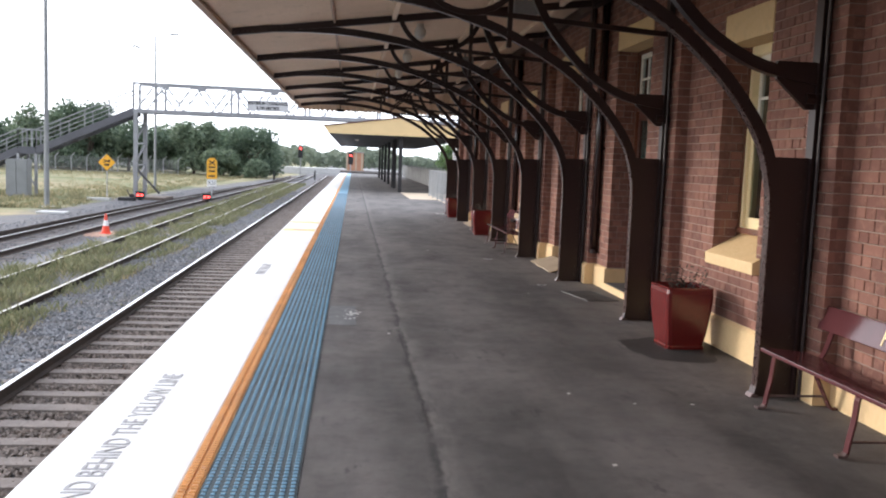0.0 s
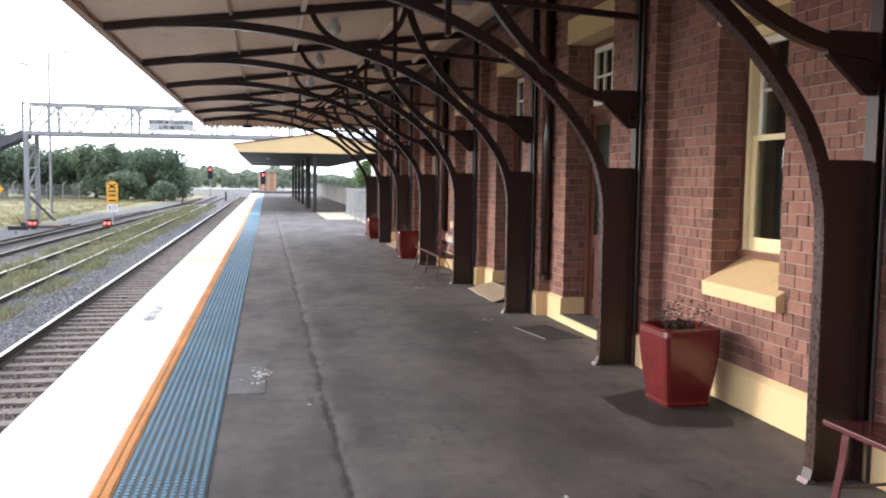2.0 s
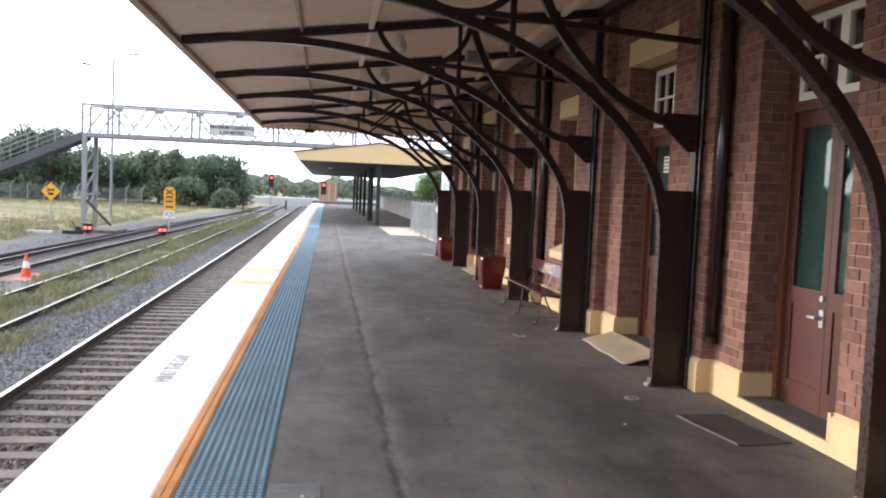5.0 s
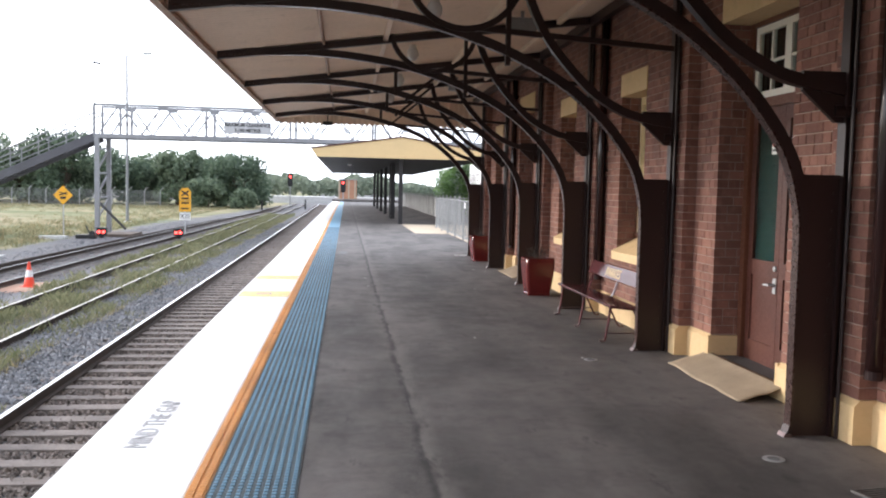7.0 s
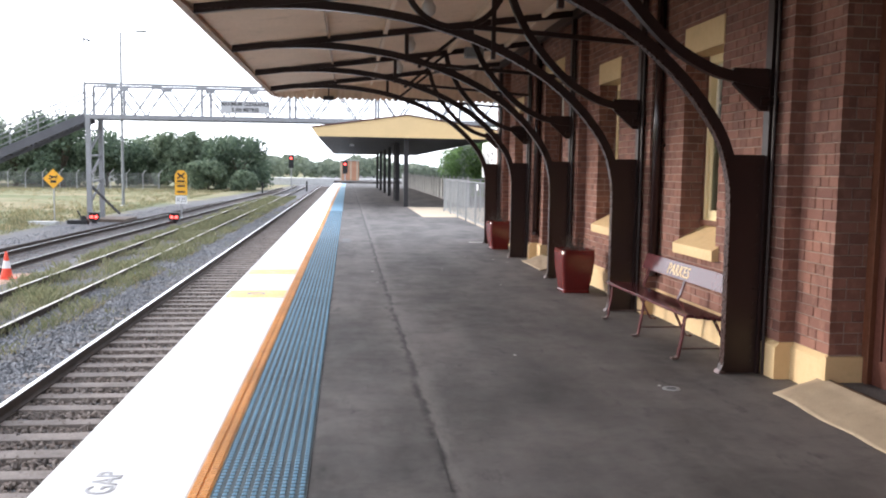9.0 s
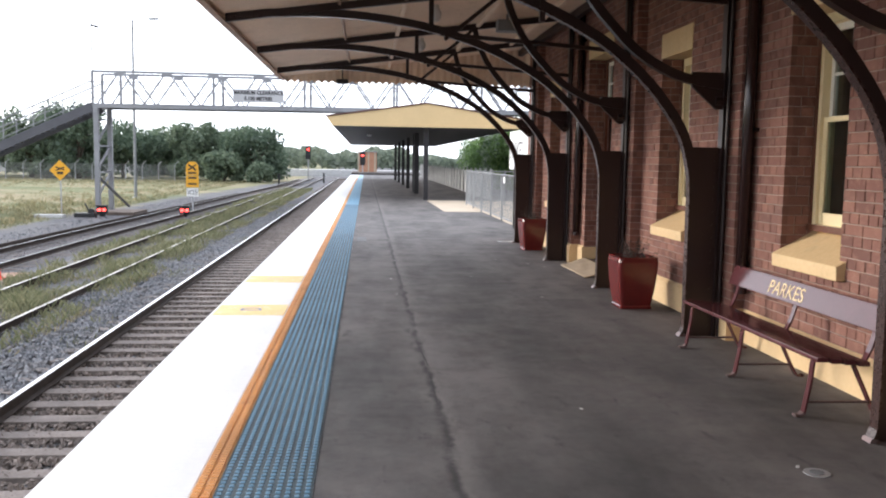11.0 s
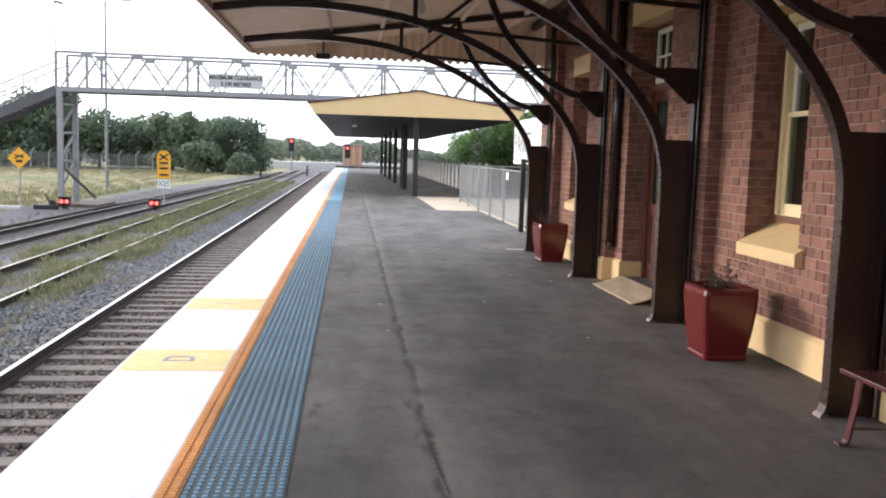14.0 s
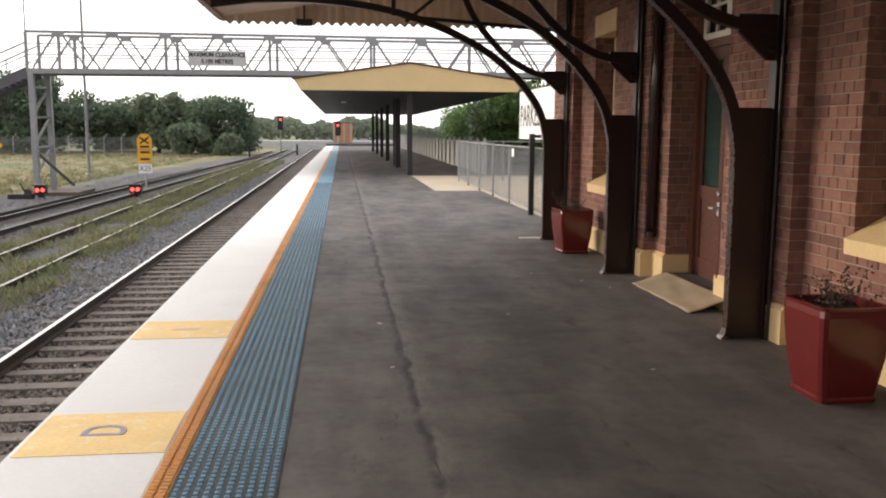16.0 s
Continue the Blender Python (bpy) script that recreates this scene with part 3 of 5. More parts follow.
def brick_verts(kind, plane, s, e, z0, z1, proud):
    d, c = 0.055, 0.004
    ring = []
    for off, k in ((d, 0.0), (c, 0.0), (0.0, c)):
        for u, z in ((s + k, z0 + k), (e - k, z0 + k), (e - k, z1 - k), (s + k, z1 - k)):
            w = off - proud
            if kind == "x":
                ring.append((plane + w, u, z))
            elif kind == "n":
                ring.append((u, plane + w, z))
            else:
                ring.append((u, plane - w, z))
    return ring


BRICK_FACES = [(0, 1, 5, 4), (1, 2, 6, 5), (2, 3, 7, 6), (3, 0, 4, 7), (4, 5, 9, 8), (5, 6, 10, 9), (6, 7, 11, 10), (7, 4, 8, 11), (8, 9, 10, 11)]


def lay_bricks(base):
    rows, r = brick_rows()
    verts, faces, meshes, count = [], [], {}, 0
    for kind, plane, s, e, z0, z1 in rows:
        proud = r.uniform(-0.002, 0.003)
        if kind == "x" and plane == WX and 9.9 < s < 14.2 and z0 < 2.2 and count < 300:
            key = (round(e - s, 3), round(z1 - z0, 3))
            if key not in meshes:
                v = brick_verts("x", 0, -key[0] / 2, key[0] / 2, -key[1] / 2, key[1] / 2, 0)
                meshes[key] = raw_mesh("brick", v, [f[::-1] for f in BRICK_FACES], BRICK)
            shared("brick", meshes[key], base, pose(WX - proud, (s + e) / 2, (z0 + z1) / 2))
            count += 1
            continue
        n = len(verts)
        verts += brick_verts(kind, plane, s, e, z0, z1, proud)
        flip = kind in "xf"
        faces += [tuple(n + i for i in (f[::-1] if flip else f)) for f in BRICK_FACES]
    ob = new("brickwork", raw_mesh("brickwork", verts, faces, BRICK))
    ob.parent = base
    tagged(ob, "red-brown bricks in English bond", kind="stuff")


def window_unit(a, b, n):
    """A sash window deep in its reveal: frame, two sashes with panes, dark room behind."""
    z0, z1 = WIN_Z[0] + 0.16, WIN_Z[1]
    x = REVEAL - 0.06
    w = thing("window_%d" % n, "cream timber sash window in a deep brick reveal", "window", (x, (a + b) / 2, z0), kind="structure")
    h, hw = z1 - z0, (b - a) / 2
    mid = h * 0.53
    bm = box(B(), (0, -hw, 0), (0.14, -hw + 0.075, h))
    box(bm, (0, hw - 0.075, 0), (0.14, hw, h))
    box(bm, (0, -hw + 0.075, h - 0.09), (0.14, hw - 0.075, h))
    box(bm, (0, -hw + 0.075, 0), (0.14, hw - 0.075, 0.06))
    part("window_frame", bm, SASH, w, bevel=0.006)
    part("stop_bead", box(B(), (-0.012, hw - 0.03, 0), (0.0, hw, h)), DOOR_FRAME, w, "brown-stained bead")
    part("sub_sill", box(B(), (-0.03, -hw, 0.0), (0.0, hw, 0.055)), DOOR_FRAME, w, "brown-stained sub-sill")
    i = hw - 0.075
    bm = box(B(), (0.03, -i, 0.06), (0.07, -i + 0.06, mid))
    box(bm, (0.03, i - 0.06, 0.06), (0.07, i, mid))
    box(bm, (0.03, -i + 0.06, 0.06), (0.07, i - 0.06, 0.16))
    box(bm, (0.03, -i + 0.06, mid - 0.045), (0.07, i - 0.06, mid))
    lower = part("sash", bm, SASH, w, bevel=0.004)
    part("pane", box(B(), (0.048, -i + 0.06, 0.16), (0.052, i - 0.06, mid - 0.045)), GLASS, lower)
    bm = box(B(), (0.075, -i, mid - 0.04), (0.115, -i + 0.05, h - 0.09))
    box(bm, (0.075, i - 0.05, mid - 0.04), (0.115, i, h - 0.09))
    box(bm, (0.075, -i + 0.05, h - 0.15), (0.115, i - 0.05, h - 0.09))
    box(bm, (0.075, -i + 0.05, mid - 0.04), (0.115, i - 0.05, mid + 0.005))
    zc = (mid + h - 0.15) / 2
    box(bm, (0.08, -0.013, mid + 0.005), (0.11, 0.013, h - 0.15))
    box(bm, (0.081, -i + 0.05, zc - 0.013), (0.109, i - 0.05, zc + 0.013))
    upper = part("sash", bm, SASH_WHITE, w)
    for s0, s1 in ((-i + 0.05, -0.013), (0.013, i - 0.05)):
        for q0, q1 in ((mid + 0.005, zc - 0.013), (zc + 0.013, h - 0.15)):
            part("pane", box(B(), (0.094, s0, q0), (0.098, s1, q1)), GLASS, upper)
    part("blind", box(B(), (0.30, -hw - 0.1, -0.1), (0.32, hw + 0.1, h + 0.1)), TEAL, w, "dark blue-green blind behind the glass")


def door_unit(a, b, n, ramp_mat):
    x = REVEAL - 0.05
    d = thing("door_%d" % n, "closed red-brown timber double door with glazed tops and white transom", "door", (x, (a + b) / 2, 0.10), kind="structure")
    hw, h, t0 = (b - a) / 2, 3.27, 2.50
    bm = box(B(), (0, -hw, 0), (0.13, -hw + 0.09, h))
    box(bm, (0, hw - 0.09, 0), (0.13, hw, h))
    box(bm, (0, -hw + 0.09, h - 0.05), (0.13, hw - 0.09, h))
    box(bm, (0, -hw + 0.09, t0 - 0.06), (0.13, hw - 0.09, t0 + 0.03))
    part("door_frame", bm, DOOR_FRAME, d, "brown-stained timber frame", bevel=0.006)
    i = hw - 0.09
    g0, g1, top = 0.99, t0 - 0.19, t0 - 0.06
    for side in (-1, 1):
        def leafbox(bm, x0, u0, z0, x1, u1, z1):
            y0, y1 = sorted((side * u0, side * u1))
            return box(bm, (x0, y0, z0), (x1, y1, z1))
        m0, m1 = 0.003, i - 0.003
        bm = leafbox(B(), 0.04, m0, 0.0, 0.085, m0 + 0.085, top)
        leafbox(bm, 0.04, m1 - 0.085, 0.0, 0.085, m1, top)
        leafbox(bm, 0.04, m0 + 0.085, g1, 0.085, m1 - 0.085, top)
        leafbox(bm, 0.04, m0 + 0.085, g0 - 0.15, 0.085, m1 - 0.085, g0)
        leafbox(bm, 0.04, m0 + 0.085, 0.0, 0.085, m1 - 0.085, 0.2)
        leaf = part("door_leaf", bm, DOOR_BROWN, d)
        part("panel", leafbox(B(), 0.055, m0 + 0.085, 0.2, 0.07, m1 - 0.085, g0 - 0.15), DOOR_BROWN, leaf)
        part("pane", leafbox(B(), 0.052, m0 + 0.085, g0, 0.056, m1 - 0.085, g1), GLASS, leaf)
        part("blind", leafbox(B(), 0.074, m0 + 0.085, g0, 0.08, m1 - 0.085, g1), TEAL, leaf, "dark green blind behind the glass")
        if side == 1:
            bm = cyl(B(), (0.04, 0.05, 0.78), (-0.02, 0.05, 0.78), 0.014, 10)
            bar(bm, (-0.02, 0.04, 0.78), (-0.02, 0.15, 0.775), 0.02, 0.02)
            box(bm, (0.03, 0.022, 0.70), (0.0395, 0.078, 0.84))
            part("door_handle", bm, STEEL, leaf, "chrome lever handle")
            part("lock_cylinder", cyl(B(), (0.039, 0.05, 0.93), (0.022, 0.05, 0.93), 0.025, 14), STEEL, leaf, "chrome round lock")
        # transom light over the leaf
        q0, q1 = t0 + 0.03, h - 0.05
        a0, a1 = 0.0005, i - 0.001
        bm = leafbox(B(), 0.03, a0, q0, 0.08, a0 + 0.055, q1)
        leafbox(bm, 0.03, a1 - 0.055, q0, 0.08, a1, q1)
        leafbox(bm, 0.03, a0 + 0.055, q1 - 0.06, 0.08, a1 - 0.055, q1)
        leafbox(bm, 0.03, a0 + 0.055, q0, 0.08, a1 - 0.055, q0 + 0.07)
        zc, uc = (q0 + q1) / 2, (a0 + a1) / 2
        leafbox(bm, 0.035, uc - 0.013, q0 + 0.07, 0.075, uc + 0.013, q1 - 0.06)
        leafbox(bm, 0.036, a0 + 0.055, zc - 0.013, 0.074, a1 - 0.055, zc + 0.013)
        tr = part("transom", bm, SASH_WHITE, d, "white four-pane transom light")
        for s0, s1 in ((a0 + 0.055, uc - 0.013), (uc + 0.013, a1 - 0.055)):
            for z0, z1 in ((q0 + 0.07, zc - 0.013), (zc + 0.013, q1 - 0.06)):
                part("pane", leafbox(B(), 0.053, s0, z0, 0.057, s1, z1), GLASS, tr)
        # dark sheet added behind the panes for the shade of the room
        part("lining", leafbox(B(), 0.16, a0, q0 - 0.05, 0.17, a1, q1 + 0.05), DARK, tr, "dark sheet standing in for the unlit room behind the transom")
    # step into the doorway
    st = thing("doorstep", "worn grey doorstep with a cream-painted riser", "step", (WX, (a + b) / 2, 0), kind="structure")
    part("tread", box(B(), (-0.02, -hw, 0.0), (REVEAL - WX + 0.4, hw, 0.10)), THRESH, st)
    part("riser", box(B(), (-0.036, -hw, 0.0), (-0.021, hw, 0.092)), CREAM, st, "cream-painted riser")
    yc = (a + b) / 2
    if ramp_mat:
        ym = yc - (0.03 if n == 2 else 0.21)
        bm = B()
        top, low = [], []
        for i in range(13):
            for j in range(27):
                u, v = i / 12, j / 26
                wob = noise.noise((u * 2.1, v * 3.7, n * 5.0))
                x = 3.27 + 0.43 * u + 0.03 * noise.noise((v * 5.0, n, 0.3)) * (1 - u)
                y = ym - 0.79 + 1.56 * v + 0.04 * u
                z = max(0.004, 0.27 * (x - 3.27)) + 0.014 * wob * (1 - abs(2 * u - 1)) * 2
                z = max(z, 0.113 if x > WX - 0.04 else 0.004)
                top.append(bm.verts.new((x, y, z + 0.009)))
                low.append(bm.verts.new((x, y, z)))
        for i in range(12):
            for j in range(26):
                k = i * 27 + j
                bm.faces.new((top[k], top[k + 27], top[k + 28], top[k + 1]))
                bm.faces.new((low[k], low[k + 1], low[k + 28], low[k + 27]))
        rim = [k for k in range(27)] + [27 * i + 26 for i in range(1, 13)] + [12 * 27 + j for j in range(25, -1, -1)] + [27 * i for i in range(11, 0, -1)]
        for a1, b1 in zip(rim, rim[1:] + rim[:1]):
            bm.faces.new((top[a1], top[b1], low[b1], low[a1]))
        solid("door_mat", bm, MAT_TAN, "tan mat laid as a ramp over the doorstep", "mat", "door mats", smooth=True)
    else:
        mt = thing("door_mat", "grey ribbed metal grate mat lying askew before the doorstep", "mat", (3.255, 11.38, 0), 9, "door mats")
        part("rim", box(box(box(box(B(), (-0.23, -0.41, 0), (-0.21, 0.41, 0.013)), (0.21, -0.41, 0), (0.23, 0.41, 0.013)), (-0.21, -0.41, 0), (0.21, -0.39, 0.013)), (-0.21, 0.39, 0), (0.21, 0.41, 0.013)), MAT_GREY, mt)
        part("tray", box(B(), (-0.21, -0.39, 0), (0.21, 0.39, 0.004)), RAIL_RUST, mt)
        rib = finish(box(B(), (-0.209, -0.007, 0.004), (0.209, 0.007, 0.011)), "rib", MAT_GREY)
        for k in range(26):
            shared("rib", rib, mt, pose(0, -0.375 + 0.03 * k, 0))


# ---- canopy with its iron brackets ----
def roof_z(x):
    return 3.50 + 0.136 * (x + 1.75)


ARCH = [(3.185, 0.06), (3.18, 0.9), (3.175, 1.45), (3.145, 1.68), (3.065, 1.94), (2.91, 2.19), (2.67, 2.465), (2.31, 2.765), (1.86, 3.015), (1.45, 3.185), (0.9, 3.35), (0.4, 3.44), (-0.1, 3.49), (-0.6, 3.505), (-1.2, 3.485), (-1.74, 3.46)]


def bracket(ring):
    """One iron cantilever bracket, foot at the origin's y, in platform x and z."""
    c = thing("canopy_bracket", "dark brown iron column with a curved cantilever bracket", "bracket", group="canopy brackets")
    line = smooth_line(ARCH, 5)
    part("web_plate", prism(B(), [(3.19, 0.0), (3.47, 0.0), (3.47, 1.855), (3.09, 1.855), (3.15, 1.70), (3.175, 1.45)], -0.012, 0.012), BROWN, c)
    part("arch_rib", ribbon(B(), line[10:], 0.035, 0.10, -0.045), BROWN, c)
    part("arch_flange", ribbon(B(), [(3.15, 0.0), (3.165, 0.03), (3.18, 0.08)] + line[1:], 0.085, 0.014), BROWN_LIT, c, "brown flange, painted lighter as if lit, with a flared foot")
    part("foot", prism(B(), [(3.13, 0.0), (3.2, 0.0), (3.2, 0.012), (3.145, 0.028)], -0.046, 0.046), BENCH_STEEL, c, "bare worn metal foot")
    bm = box(B(), (3.47, -0.05, 0), (3.485, 0.05, 4.18))
    box(bm, (3.52, -0.05, 0), (3.535, 0.05, 4.18))
    box(bm, (3.485, -0.015, 0), (3.52, 0.015, 4.18))
    part("post", bm, BROWN, c)
    part("rafter", prism(B(), [(-1.74, roof_z(-1.74) - 0.10), (3.53, roof_z(3.53) - 0.11), (3.53, roof_z(3.53) - 0.01), (-1.74, roof_z(-1.74) - 0.01)], -0.04, 0.04), BROWN, c)
    low = smooth_line([(3.47, 2.45), (3.2, 2.49), (2.94, 2.565), (2.62, 2.745), (2.34, 3.01), (2.13, 3.26), (1.99, 3.50), (1.89, 3.74), (1.85, 3.93)], 4)
    part("brace_curve", ribbon(B(), low, 0.075, 0.085), BROWN, c)
    part("conduit", cyl(B(), (3.5, -0.085, 0.0), (3.5, -0.085, 4.1), 0.013, 8), BROWN, c)
    part("gusset", prism(B(), [(3.47, 2.57), (3.47, 2.22), (3.41, 2.22), (3.16, 2.44), (3.16, 2.57)], -0.02, 0.02), BROWN, c)
    bm = cyl(B(), (3.55, -0.0, 2.30), (3.40, 0.0, 2.30), 0.05, 8)
    part("bolt_boss", bm, BROWN, c)
    if ring:
        pts = [(1.22 + 0.60 * math.cos(t), 3.95 + 0.60 * math.sin(t)) for t in [math.pi * (1.0 + k / 20) for k in range(21)]]
        part("ring", ribbon(B(), pts, 0.07, 0.065), BROWN, c)
        part("strut", box(B(), (1.66, -0.03, 3.0), (1.71, 0.03, 3.9)), BROWN, c)
        part("tie", bar(B(), (1.30, 0, 3.37), (3.47, 0, 3.24), 0.05, 0.055), BROWN, c)
    else:
        part("strut", box(B(), (0.85, -0.03, 3.34), (0.91, 0.03, roof_z(0.88) - 0.1)), BROWN, c)
        part("diagonal", bar(B(), (1.06, 0, 3.26), (1.82, 0, 3.88), 0.06, 0.05), BROWN, c)
        part("tie", bar(B(), (1.0, 0, 3.33), (3.47, 0, 3.17), 0.05, 0.05), BROWN, c)
    for k in range(14):
        z = 0.10 + 0.125 * k
        part("rivet", cyl(B(), (3.43, -0.021, z), (3.43, 0.021, z), 0.012, 6), BROWN, c)
    return c


def build_canopy():
    first = bracket(True)
    first.matrix_basis = pose(0, COLS[0], 0)
    plainer = bracket(False)
    plainer.matrix_basis = pose(0, COLS[7], 0)
    for k in range(1, 7):
        copy_thing(first, pose(0, COLS[k], 0))
    for k in (8, 9):
        copy_thing(plainer, pose(0, COLS[k], 0))
    # corrugated roof iron, ridges across the platform
    ya, yb, pitch, per = -8.0, 30.6, 0.125, 8
    n = int((yb - ya) / pitch * per)
    verts, faces = [], []
    for i in range(n + 1):
        y = ya + i * pitch / per
        dz = 0.011 * math.sin(2 * math.pi * i / per)
        for x in (-1.82, 3.74):
            verts.append((x, y, roof_z(x) + 0.012 + dz))
        for x in (-1.82, 3.74):
            verts.append((x, y, roof_z(x) + 0.10 + dz))
    for i in range(n):
        a, b = 4 * i, 4 * i + 4
        faces.append((a, a + 1, b + 1, b))
        faces.append((a + 2, b + 2, b + 3, a + 3))
    ob = new("canopy_roof", raw_mesh("canopy_roof", verts, faces, ROOF_CREAM))
    tagged(ob, "cream-painted corrugated iron canopy roof", "canopy roof", kind="structure")
    bm = prism(B(), [(-1.84, 3.42), (-1.76, 3.42), (-1.76, 3.45), (-1.80, 3.47), (-1.80, 3.62), (-1.88, 3.64), (-1.90, 3.56), (-1.90, 3.46)], ya, yb)
    solid("canopy_gutter", bm, FASCIA, "beige-painted gutter and fascia along the canopy", "gutter", kind="structure")
    # scalloped end valance of upright corrugated iron
    verts, faces = [], []
    n = int((4.28 + 1.8) / 0.15 * 8)
    for i in range(n + 1):
        x = -1.80 + i * 0.15 / 8
        s = math.sin(2 * math.pi * i / 8)
        verts += [(x, yb + 0.01 * s, 3.40 + 0.028 * s), (x, yb + 0.01 * s, roof_z(x) + 0.01), (x, yb + 0.03 + 0.01 * s, 3.40 + 0.028 * s), (x, yb + 0.03 + 0.01 * s, roof_z(x) + 0.01)]
    for i in range(n):
        a, b = 4 * i, 4 * i + 4
        faces += [(a, b, b + 1, a + 1), (a + 2, a + 3, b + 3, b + 2), (a, a + 2, b + 2, b)]
    tagged(new("end_valance", raw_mesh("end_valance", verts, faces, ROOF_CREAM)), "cream scalloped iron valance closing the canopy end", "valance", kind="structure")
    # roof conduit, wall plate
    bm = cyl(B(), (-0.3, ya, roof_z(-0.3) - 0.03), (-0.3, yb, roof_z(-0.3) - 0.03), 0.022, 8)
    solid("roof_conduit", bm, FASCIA, "beige conduit under the canopy roof", "conduit", kind="structure")
    bm = box(B(), (3.46, ya, 4.07), (3.56, yb, 4.20))
    solid("wall_plate", bm, BROWN, "dark brown beam along the wall under the roof", "beam", kind="structure")
    for x in (0.55, 1.9, 3.0):
        bm = box(B(), (x - 0.03, ya, roof_z(x) - 0.075), (x + 0.03, yb, roof_z(x) - 0.005))
        solid("purlin", bm, ROOF_CREAM, "cream-painted timber purlin under the roof", "purlin", kind="structure")


def downpipe(y):
    p = thing("downpipe", "dark brown iron downpipe on the brick wall", "downpipe", (3.612, y, 0), group="downpipes")
    bm = cyl(B(), (0, 0, 0.50), (0, 0, 4.15), 0.055, 14)
    part("pipe", bm, PIPE_BROWN, p, smooth=True)
    part("collar", cyl(B(), (0, 0, 0.47), (0, 0, 0.53), 0.061, 14), PIPE_BROWN, p)
    for z in (2.0, 3.7):
        part("clip", box(B(), (0.03, -0.075, z), (0.075, 0.075, z + 0.035)), PIPE_BROWN, p)


def canopy_lamp(x, y):
    q = thing("canopy_lamp", "small clear-shelled light fitting under the canopy", "lamp", (x, y, roof_z(x) - 0.02), group="canopy lamps")
    part("base", cyl(B(), (0, 0, 0), (0, 0, -0.05), 0.06, 12), WIRE_WHITE, q)
    bm = B()
    bmesh.ops.create_uvsphere(bm, u_segments=12, v_segments=8, radius=0.09)
    for v in bm.verts:
        v.co = (v.co.x, v.co.y, v.co.z * 1.2 - 0.13)
    part("shell", bm, LAMP_SHELL, q, smooth=True)


# ---- platform furniture ----
def bench(name, at):
    b = thing(name, "maroon slatted platform bench with cream lettering on its backrest", "bench", at, group="platform benches")
    L = 2.40
    for k in range(4):
        x = 0.0 + 0.098 * k
        z = 0.43 - 0.010 * k
        part("seat_slat", box(B(), (x, -L / 2, z - 0.03), (x + 0.076, L / 2, z)), BENCH, b, bevel=0.006)
    back = part("backrest", bar(B(), (0.475, -L / 2, 0.67), (0.475, L / 2, 0.67), 0.026, 0.185, up=(0.32, 0, 0.947)), BENCH, b, bevel=0.006)
    m = pose(0.4425, 0.45, 0.618, 0, 0, 0) @ Matrix(((0, 0.32, -0.947, 0), (-1, 0, 0, 0), (0, 0.947, 0.32, 0), (0, 0, 0, 1)))
    t = letters("lettering", "PARKES", 0.165, LETTER_CREAM, back, m, squeeze=1.05)
    t["label"] = "cream painted lettering"
    for y in (-1.08, 0.0, 1.05):
        pts = smooth_line([(-0.065, 0.012), (-0.03, 0.012), (-0.012, 0.03), (0.0, 0.10), (0.025, 0.24), (0.035, 0.36), (0.05, 0.388), (0.10, 0.392), (0.24, 0.375), (0.37, 0.368), (0.41, 0.41), (0.45, 0.51), (0.50, 0.70)], 3)
        leg = part("support", ribbon(B(), pts, 0.05, 0.014), BENCH, b, "maroon flat-steel support")
        leg.location = (0, y, 0)
        part("foot", ribbon(B(), [(-0.075, 0.013), (-0.035, 0.012), (-0.016, 0.03)], 0.052, 0.017), BENCH_STEEL, leg, "bare worn steel toe")
        leg = part("rear_leg", ribbon(B(), smooth_line([(0.32, 0.36), (0.40, 0.2), (0.50, 0.012), (0.56, 0.012)], 4), 0.05, 0.014), BENCH, b)
        leg.location = (0, y, 0)
        leg = part("tie_rod", cyl(B(), (0.02, 0, 0.10), (0.44, 0, 0.10), 0.009, 6), BENCH_STEEL, b)
        leg.location = (0, y, 0)
    return b


